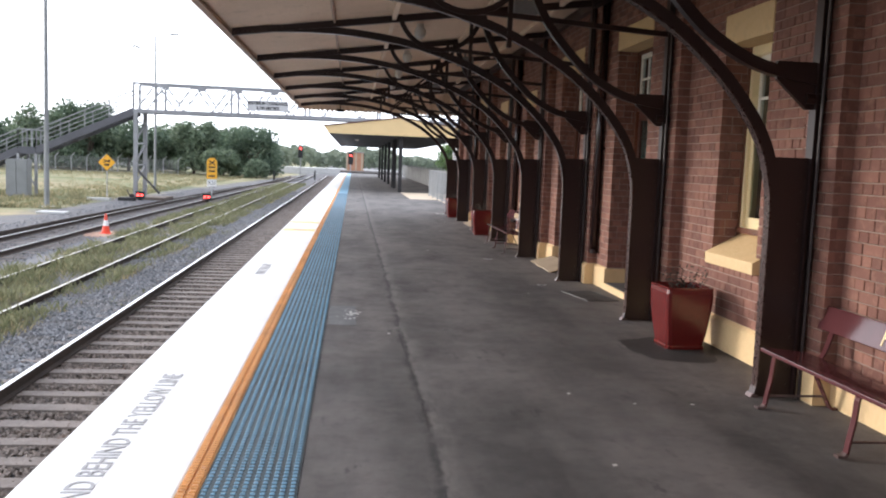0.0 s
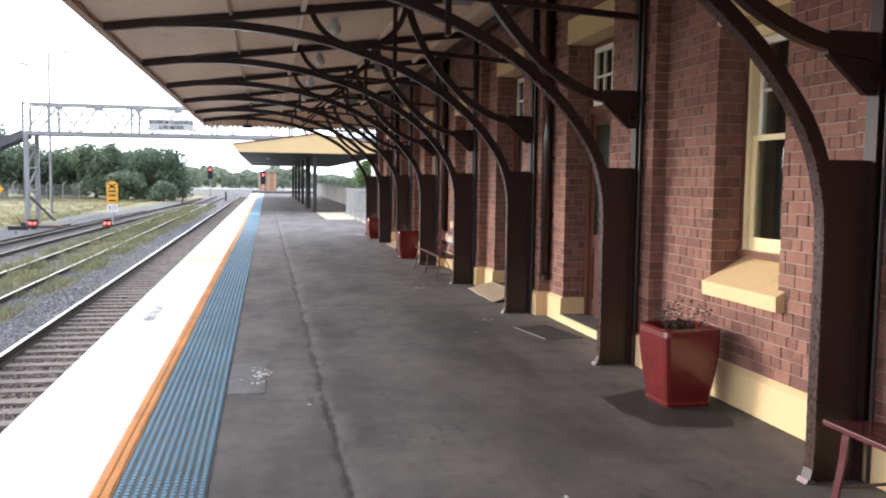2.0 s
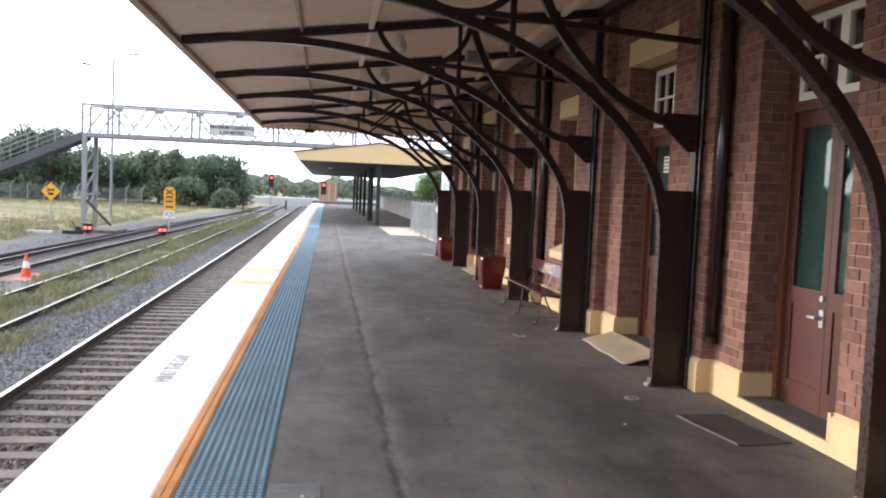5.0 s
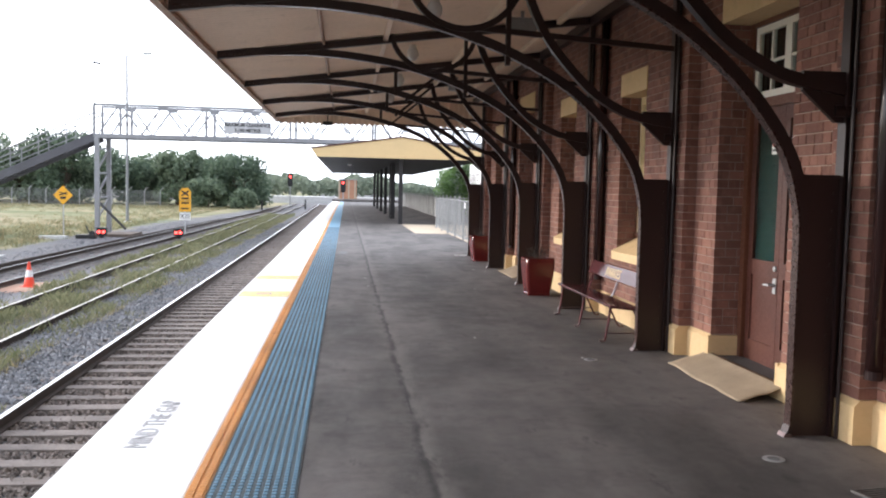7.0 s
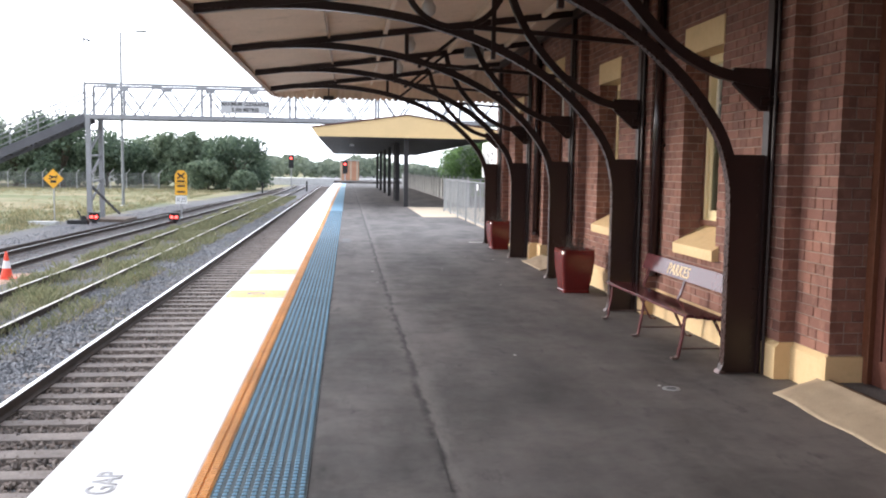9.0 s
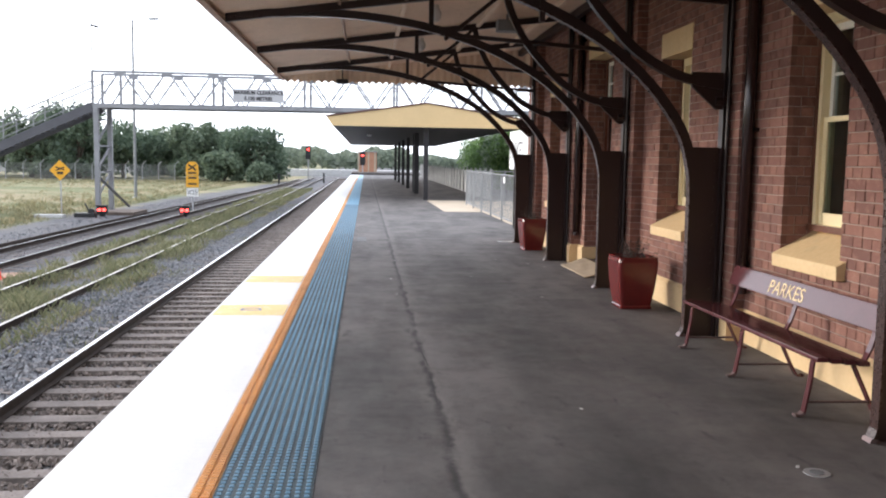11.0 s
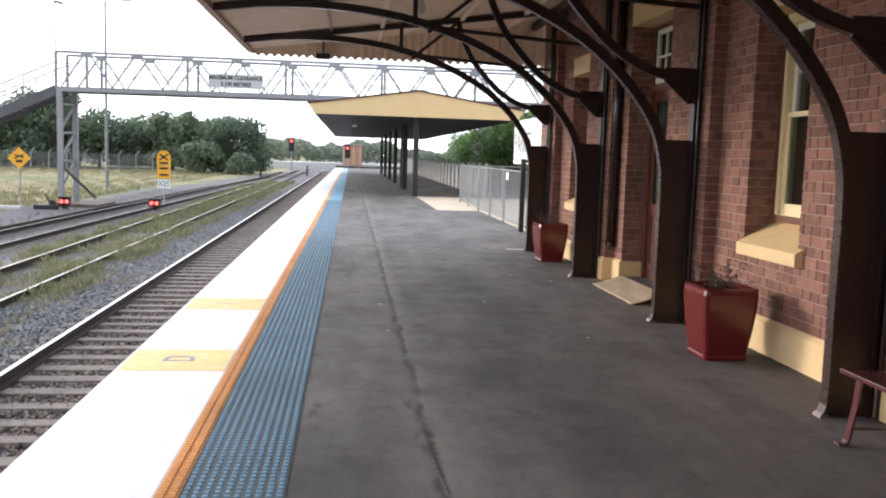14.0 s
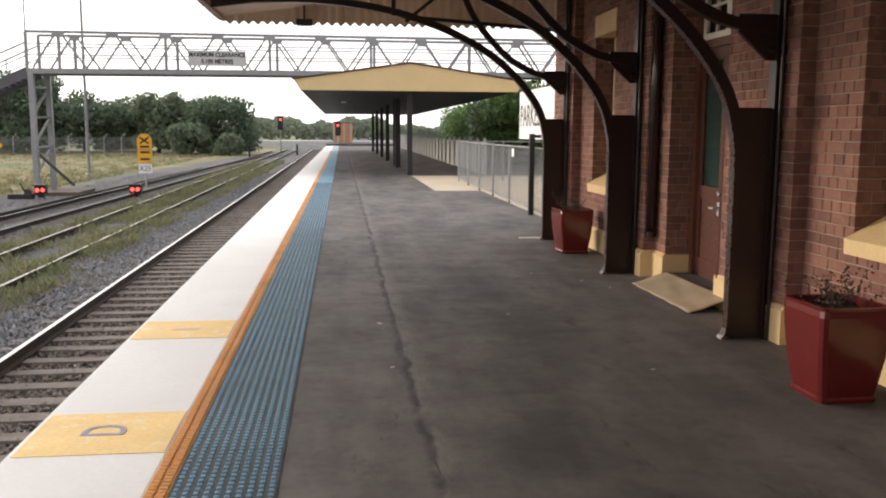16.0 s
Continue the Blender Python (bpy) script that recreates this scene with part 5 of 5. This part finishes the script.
def mesh_fence():
    f = thing("mesh_fence", "galvanised wire mesh fence on round posts beside the platform", "fence", (3.98, 0, 0))
    y0, y1, h = 31.3, 44.4, 1.36
    posts = [y0 + (y1 - y0) * k / 6 for k in range(7)]
    for y in posts:
        part("post", cyl(B(), (0, y, 0), (0, y, h), 0.03, 8), FENCE_STEEL, f)
    for z in (h - 0.03, 0.1):
        part("rail", cyl(B(), (0, y0, z), (0, y1, z), 0.02, 6), FENCE_STEEL, f)
    verts, faces = [], []
    def wire(p, q, w=0.002):
        n = len(verts)
        for c in (p, q):
            verts.extend([(0.0, c[0] - w, c[1]), (w * 1.5, c[0], c[1] + w), (-w * 1.5, c[0], c[1] - w)])
        faces.extend([(n, n + 1, n + 4, n + 3), (n + 1, n + 2, n + 5, n + 4), (n + 2, n, n + 3, n + 5)])
    s, zlo, zhi = 0.09, 0.1, h - 0.03
    y = y0 - (zhi - zlo)
    while y < y1:
        for sg in (1, -1):
            p, q = ((y, zlo), (y + zhi - zlo, zhi)) if sg == 1 else ((y, zhi), (y + zhi - zlo, zlo))
            pts = []
            for (a, b) in (p, q):
                a2 = min(max(a, y0), y1)
                pts.append((a2, b + (a2 - a) * sg))
            if pts[1][0] > pts[0][0]:
                wire(*pts)
        y += s
    ob = new("wire_mesh", raw_mesh("wire_mesh", verts, faces, WIRE))
    ob.parent = f
    tagged(ob, "woven galvanised wire")
    # small tag on the fence
    part("tag", box(B(), (-0.04, 35.0, 1.1), (-0.03, 35.25, 1.28)), SIGN_WHITE, f, "small pale tag")
    # return of the fence away from the platform
    for x in (1.5, 3.0, 4.5):
        part("post", cyl(B(), (x, y1, 0), (x, y1, h), 0.03, 8), FENCE_STEEL, f)
    part("rail", cyl(B(), (0, y1, h - 0.03), (4.5, y1, h - 0.03), 0.02, 6), FENCE_STEEL, f)


def far_fence():
    f = thing("paling_fence", "long weathered grey fence behind the far platform", "fence", (0, 0, 0))
    n = 60
    r = rnd(5)
    me = finish(box(B(), (-0.02, -0.44, 0), (0.02, 0.44, 1.0)), "panel", FENCE_GREY)
    for k in range(n):
        y = 49 + 0.95 * k
        ob = shared("panel", me, f, pose(5.6 + 0.008 * (y - 49), y, 0) @ Matrix.Diagonal((1, 1, 1.25 + r.uniform(-0.04, 0.04), 1)))
    me = finish(box(B(), (-0.06, -0.05, 0), (0.02, 0.05, 1.4)), "post", FENCE_GREY)
    for k in range(0, n, 2):
        y = 49 + 0.95 * k - 0.475
        shared("post", me, f, pose(5.56 + 0.008 * (y - 49), y, 0))
    # security fence with cranked tops across the field
    g = thing("security_fence", "grey mesh security fence with cranked tops across the field", "fence", (0, 0, LOW_Z))
    pm = B()
    cyl(pm, (0, 0, 0), (0, 0, 2.1), 0.06, 6)
    bar(pm, (0, 0, 2.1), (0.5, -0.1, 2.6), 0.07, 0.07)
    pm = finish(pm, "post", STEEL)
    for k in range(26):
        shared("post", pm, g, pose(-75 + 2.0 * k, 118 + 0.35 * k, 0))
    verts, faces = [], []
    for k in range(16):
        z = 0.15 + 0.13 * k
        n = len(verts)
        verts += [(-75, 118.05, z), (-25, 126.8, z), (-25, 126.8, z + 0.035), (-75, 118.05, z + 0.035)]
        faces.append((n, n + 1, n + 2, n + 3))
    ob = new("barbed_wire", raw_mesh("barbed_wire", verts, faces, WIRE))
    ob.parent = g
    tagged(ob, "thin grey barbed wire", kind="stuff")


def name_board():
    s = thing("station_name_board", "white station name board with black lettering on black posts", "sign", (4.08, 32.9, 0))
    for y in (0.0, -1.5):
        part("post", box(B(), (-0.25, y - 0.05, 0), (-0.15, y + 0.05, 1.62)), BLACK, s)
        part("arm", box(B(), (-0.15, y - 0.03, 1.54), (-0.021, y + 0.03, 1.6)), BLACK, s)
    board = part("board", box(B(), (-0.02, -1.8, 1.5), (0.03, 2.12, 2.53)), SIGN_WHITE, s, bevel=0.01)
    m = pose(-0.024, 2.0, 1.78) @ Matrix(((0, 0, -1, 0), (-1, 0, 0, 0), (0, 1, 0, 0), (0, 0, 0, 1)))
    letters("lettering", "PARKES", 0.66, LETTER_BLACK, board, m, squeeze=0.86)


def far_buildings():
    b = thing("signal_building", "orange brick building beyond the platform end", "building", (0.25, 138.0, 0))
    part("wall", box(B(), (-1.3, 0, 0), (1.4, 6, 2.9)), FAR_BRICK, b)
    part("roof", box(B(), (-1.4, -0.2, 2.9), (1.5, 6.2, 3.0)), STEEL, b)
    for x in (-1.25, 0.2, 1.15):
        part("pilaster", box(B(), (x - 0.12, -0.08, 0), (x + 0.12, 0.0, 2.9)), CONCRETE, b, "pale rendered strip")
    part("window", box(B(), (-0.75, -0.03, 1.3), (-0.25, 0.0, 2.2)), POST_DARK, b)
    part("window_head", box(B(), (-0.8, -0.05, 2.2), (-0.2, 0.0, 2.3)), CONCRETE, b)
    solid("road", box(B(), (-70, 172, LOW_Z - 0.1), (70, 181, -0.14)), SLAB_GREY, "pale level road crossing beyond the platform end", "road", kind="structure")
    part("base", box(B(), (-2.2, -8, GROUND_Z), (9, 12, -0.01)), ASPHALT, b)


# ---- trees ----
def tree(name, at, h, w, leaf, seed, label, leaves=2600, leaf_size=0.3, group="trees", low=0.15):
    r = rnd(seed)
    t = thing(name, label, "tree", at, group=group)
    bm = B()
    cyl(bm, (0, 0, -0.2), (0, 0, h * 0.45), h * 0.035, 8, h * 0.018)
    tips = []
    for k in range(9):
        a, f = r.uniform(0, 6.28), r.uniform(0.2, 0.5)
        q = (math.cos(a) * w * r.uniform(0.2, 0.42), math.sin(a) * w * r.uniform(0.2, 0.42), h * r.uniform(max(low, 0.45), 0.85))
        cyl(bm, (0, 0, h * f * 0.8), q, h * 0.014, 6, h * 0.005)
        tips.append(q)
    part("trunk", bm, BARK, t)
    g = np.random.RandomState(seed)
    lobes = [(0, 0, h * 0.62, w * 0.36)] + [(x, y, z, w * r.uniform(0.15, 0.27)) for x, y, z in tips]
    lobes += [(math.cos(a) * w * 0.33, math.sin(a) * w * 0.33, h * r.uniform(low + 0.08, 0.5), w * r.uniform(0.14, 0.22)) for a in [r.uniform(0, 6.28) for _ in range(9)]]
    lobes += [(r.uniform(-0.3, 0.3) * w, r.uniform(-0.3, 0.3) * w, h * r.uniform(0.6, 0.93), w * r.uniform(0.07, 0.14)) for _ in range(9)]
    lob = np.array(lobes)
    pick = g.choice(len(lob), leaves, p=lob[:, 3] ** 2 / (lob[:, 3] ** 2).sum())
    d = g.randn(leaves, 3)
    d /= np.linalg.norm(d, axis=1)[:, None]
    c = lob[pick, :3] + d * (lob[pick, 3] * (0.3 + 0.82 * g.rand(leaves) ** 0.6))[:, None] * np.array((1, 1, 0.8))
    c[:, 2] = np.maximum(c[:, 2], h * 0.05)
    u = g.randn(leaves, 3)
    u /= np.linalg.norm(u, axis=1)[:, None]
    v = np.cross(u, g.randn(leaves, 3))
    v /= np.linalg.norm(v, axis=1)[:, None]
    sz = leaf_size * (0.5 + g.rand(leaves))[:, None]
    P = np.stack([c - u * sz, c + v * sz * 0.55, c + u * sz, c - v * sz * 0.55], 1).reshape(-1, 3)
    faces = (np.array([(0, 1, 2, 3)])[None] + 4 * np.arange(leaves)[:, None, None]).reshape(-1, 4)
    ob = new("crown", raw_mesh("crown", P.tolist(), faces.tolist(), leaf))
    ob.parent = t
    return t


def plant_trees():
    r = rnd(21)
    # dark row beyond the field
    x = -84.0
    k = 0
    while x < -28:
        h = r.uniform(5.6, 7.6)
        tree("field_tree", (x, 140 + r.uniform(-5, 8), GROUND_Z), h, r.uniform(8, 11), (LEAF_DARK, LEAF)[k % 2], 100 + k, "dense dark green tree beyond the grass field", 5200, 0.30, "field trees", 0.05)
        x += r.uniform(4.0, 6.0)
        k += 1
    for i, (x, y, h, w, m) in enumerate(((-24.5, 136, 8.2, 8, LEAF), (-20.5, 138, 7.6, 7, LEAF), (-15.2, 132, 7.3, 9.5, LEAF_DARK), (-38.6, 131, 10.6, 8, LEAF_DARK), (-45.5, 133, 9.6, 8, LEAF), (-18.5, 126, 3.6, 5, LEAF), (-13.6, 124, 2.3, 3.4, LEAF))):
        tree("field_tree", (x, y, GROUND_Z), h, w, m, 150 + i, "leafy rounded tree at the end of the field", 6000, 0.26, "field trees", 0.05)
    # behind the far platform fence
    for i in range(10):
        tree("roadside_tree", (10.6 + r.uniform(-0.5, 1.8) + 0.3 * i, 61 + 5.6 * i, 0), r.uniform(3.4, 4.5), r.uniform(5.0, 6.4), (LEAF_BRIGHT, LEAF)[i % 2], 200 + i, "bright green leafy tree behind the grey fence", 7000, 0.15, "roadside trees", 0.04)
    for i, (x, y, h) in enumerate(((14.8, 55, 4.3), (17.5, 49, 4.5))):
        tree("roadside_tree", (x, y, 0), h, 6, LEAF_BRIGHT, 230 + i, "bright green leafy tree behind the grey fence", 7000, 0.14, "roadside trees", 0.04)
    # far woods, paled by haze put into the leaf colour
    verts, faces = [], []
    g = np.random.RandomState(4)
    n = 26000
    cx = g.uniform(-170, 170, n)
    cy = g.uniform(255, 300, n)
    top = 4.2 + 1.3 * np.sin(cx * 0.043 + 2) + 1.0 * np.sin(cx * 0.17 + 1.1 * np.sin(cx * 0.05)) + 0.7 * np.sin(cx * 0.61 + 2 * np.sin(cx * 0.11))
    cz = GROUND_Z + np.abs(top) * g.rand(n) ** 0.6 + 0.4
    c = np.stack([cx, cy, cz], 1)
    u = g.randn(n, 3)
    u /= np.linalg.norm(u, axis=1)[:, None]
    v = np.cross(u, g.randn(n, 3))
    v /= np.linalg.norm(v, axis=1)[:, None]
    P = np.stack([c - u * 0.9, c + v * 0.6, c + u * 0.9, c - v * 0.6], 1).reshape(-1, 3)
    faces = (np.array([(0, 1, 2, 3)])[None] + 4 * np.arange(n)[:, None, None]).reshape(-1, 4)
    tagged(new("far_woods", raw_mesh("far_woods", P.tolist(), faces.tolist(), LEAF_FAR)), "far grey-green woods on the horizon, haze painted in", "woods", kind="stuff")


def tactile_strip():
    t = thing("tactile_paving", "blue studded tactile paving with an orange ribbed edge", "tactile paving", kind="structure")
    bm = box(B(), (-0.70, 0.002, -0.006), (-0.212, 0.598, 0.004))
    first_stud = len(bm.faces)
    for i in range(10):
        for j in range(12):
            x, y = -0.676 + 0.0488 * i, 0.025 + 0.05 * j
            a = [bm.verts.new((x + dx * 0.0135, y + dy * 0.0125, 0.004)) for dx, dy in ((-1, -1), (1, -1), (1, 1), (-1, 1))]
            b = [bm.verts.new((x + dx * 0.0095, y + dy * 0.008, 0.0095)) for dx, dy in ((-1, -1), (1, -1), (1, 1), (-1, 1))]
            for q in range(4):
                bm.faces.new((a[q], a[(q + 1) % 4], b[(q + 1) % 4], b[q]))
            bm.faces.new(b)
    me = finish(bm, "tile", TILE_DIRT_SHADE)
    me.materials.append(TILE_BLUE)
    for p in me.polygons:
        p.material_index = int(p.index >= first_stud)
    bm = box(B(), (-0.812, 0.0, -0.006), (-0.703, 0.6, 0.004))
    for i in range(2):
        x = -0.785 + 0.052 * i
        for j in range(15):
            box(bm, (x - 0.018, 0.006 + 0.04 * j, 0.004), (x + 0.018, 0.030 + 0.04 * j, 0.014))
    me2 = finish(bm, "edge_tile", TILE_ORANGE)
    for k in range(96):
        y = -13.8 + 0.6 * k
        shared("tile", me, t, pose(0, y, 0))
        shared("edge_tile", me2, t, pose(0, y, 0))
    y = -13.8 + 0.6 * 96
    far = box(B(), (-0.70, y, -0.006), (-0.212, 112, 0.005))
    part("far_strip", far, TILE_BLUE, t)
    part("far_edge_strip", box(B(), (-0.812, y, -0.006), (-0.703, 112, 0.006)), TILE_ORANGE, t)


def speaker(y):
    q = thing("hanging_speaker", "pale grey box speaker hung under the canopy rafters", "speaker", (2.3, y, roof_z(2.3)), group="hanging speakers")
    part("case", box(B(), (-0.17, -0.12, -0.28), (0.17, 0.12, -0.1)), FENCE_STEEL, q, bevel=0.015)
    part("hanger", box(B(), (-0.02, -0.02, -0.1), (0.02, 0.02, 0.0)), FENCE_STEEL, q)


def small_things():
    for y in (12.0, 18.4, 25.1):
        speaker(y)
    fl = thing("floodlight", "small dark floodlight at the canopy end", "lamp", (-0.48, 30.45, 3.40))
    part("case", box(B(), (-0.13, -0.08, -0.05), (0.13, 0.08, 0.05)), POST_DARK, fl, bevel=0.015)
    part("stem", box(B(), (-0.015, -0.015, 0.05), (0.015, 0.015, roof_z(-0.48) - 3.40)), POST_DARK, fl)
    for x, y in ((2.81, 12.35), (2.535, 15.57)):
        lid = thing("drain_lid", "small round metal drain lid in the asphalt", "drain lid", (x, y, 0), group="drain lids")
        part("rim", cyl(B(), (0, 0, -0.01), (0, 0, 0.004), 0.072, 16), STEEL, lid)
        part("plug", cyl(B(), (0, 0, 0.004), (0, 0, 0.007), 0.04, 12), PATCH, lid)
    r = rnd(77)
    for k in range(16):
        x, y = r.uniform(0.2, 3.0), r.uniform(4, 27)
        s = r.uniform(0.008, 0.022)
        solid("litter_scrap", box(B(), (-s, -s * r.uniform(0.3, 0.8), 0), (s, s * 0.6, 0.004)), PAPER, "tiny pale scrap lying on the asphalt", "litter", "litter scraps", at=(x, y, 0.0005), turn=r.uniform(0, 180))
    n = thing("notice", "white notice with red and black bars on the door glass", "notice", (REVEAL - 0.02, 14.755, 2.09))
    part("sheet", box(B(), (-0.003, -0.075, 0.0), (0.0, 0.075, 0.19)), SIGN_WHITE, n)
    for k, mt in enumerate((BLACK, BLACK, CONE_ORANGE, BLACK)):
        part("print_bar", box(B(), (-0.005, -0.06, 0.155 - 0.042 * k), (-0.003, 0.06, 0.172 - 0.042 * k)), mt, n)
    av = thing("air_vent", "small cream vent with dark holes in the wall plinth", "vent", (WX - 0.035, 19.98, 0.10))
    part("plate", box(B(), (-0.006, -0.085, 0.0), (0.0, 0.085, 0.13)), CREAM, av)
    hole = finish(box(B(), (-0.008, -0.009, -0.012), (-0.006, 0.009, 0.012)), "hole", BLACK)
    for i in range(5):
        for j in range(3):
            shared("hole", hole, av, pose(0, -0.064 + 0.032 * i, 0.028 + 0.037 * j))
    ex = thing("fire_hose_sign", "red and white safety board by the window", "notice", (WX - 0.02, 26.98, 1.42))
    part("board", box(B(), (-0.02, -0.12, 0), (0.0, 0.12, 0.34)), CONE_ORANGE, ex)
    part("print_bar", box(B(), (-0.024, -0.09, 0.12), (-0.02, 0.09, 0.2)), SIGN_WHITE, ex)


build_ground()
build_platform()
WALL = build_building()
core_walls(WALL)
for i, (a, b) in enumerate(WIN):
    window_unit(a, b, i + 1)
for i, (a, b) in enumerate(DOORS):
    door_unit(a, b, i + 1, i > 0)
bm = box(B(), (3.7, Y0, TOP), (12.4, Y1, TOP + 0.2))
solid("ceiling", bm, DARK, "plain roof slab closing the station building", "ceiling", kind="structure")
build_canopy()
for c in (COLS[4], COLS[6], COLS[8]):
    downpipe(c - PIL - 0.062)
downpipe(29.3)
for k in range(2, 9):
    canopy_lamp(1.0, COLS[k] + 0.9)
bench("bench", (3.10, 5.04, 0))
bench("bench", (3.01, 17.68, 0))
planter((3.28, 8.27, 0), 2, 1)
planter((3.20, 21.0, 0), 1, 2)
planter((3.28, 27.58, 0), 4, 3)
track(1, -14, 148, 0.565, RAIL_TOP, "main platform railway track with timber sleepers")
track(2, -14, 150, 0.70, RAIL_DULL, "weedy second railway track", 0.03, 0.035)
track(3, -14, 140, 0.66, RAIL_DARK, "dark railway siding track", 0.14, 0.06)
stones("ballast", 62000, (-6.0, -3.95, 7, 75), 0.034, GROUND_Z + 0.03, STONE, "loose grey crushed-stone ballast", 1)
stones("ballast", 60000, (-4.0, -1.65, 5, 65), 0.029, GROUND_Z + 0.018, STONE_BROWN, "brown stained ballast between the rails", 2)
stones("ballast", 12000, (-6.0, -3.95, -14, 7), 0.034, GROUND_Z + 0.03, STONE, "loose grey crushed-stone ballast", 11)
stones("ballast", 10000, (-4.0, -1.65, -14, 5), 0.029, GROUND_Z + 0.018, STONE_BROWN, "brown stained ballast between the rails", 12)
stones("ballast", 16000, (-14.0, -8.9, -14, 80), 0.028, LOW_Z, STONE, "thin scatter of small grey stones", 3)
blades("weeds", 110000, (-8.2, -5.1, -14, 95), 0.23, WEED, "patchy green weeds between the rails", 5, z=GROUND_Z + 0.02, width=0.008)
blades("dry_weeds", 75000, (-8.1, -5.0, -14, 80), 0.13, GRASS_DRY, "dry straw-coloured weeds between the rails", 15, z=GROUND_Z + 0.02, width=0.007)
blades("weeds", 5000, (-4.8, -3.9, 8, 90), 0.12, WEED, "sparse weeds in the ballast", 6, keep=lambda x, y: np.sin(y * 0.8) > 0.55, z=GROUND_Z + 0.03)
blades("grass", 90000, (-60, -15.2, 46, 130), 0.24, GRASS_DRY, "dry yellow and green field grass", 7, z=LOW_Z, width=0.022)
blades("grass", 95000, (-45, -15.0, 46, 130), 0.22, WEED, "green field grass", 9, z=LOW_Z, width=0.022)
build_bridge()
level_sign()
dwarf_signal((-13.4, 56.4, LOW_Z + 0.03))
dwarf_signal((-9.24, 56.3, LOW_Z + 0.06))
cone()
main_signal((-8.13, 134.6, GROUND_Z), 4.9)
main_signal((-0.4, 134, 0.0), 2.9)
trackside()
pole((-15.96, 47.1, LOW_Z), 12.5, 0.14, 0, "tall grey steel pole beside the tracks")
pole((-17.2, 77.4, LOW_Z), 13.1, 0.12, 1.2, "tall grey lamp post in the field")
pole((-19.1, 143, LOW_Z), 8.0, 0.16, 0, "grey pole before the trees")
far_canopy()
mesh_fence()
far_fence()
name_board()
far_buildings()
plant_trees()
small_things()
tactile_strip()
lay_bricks(WALL)
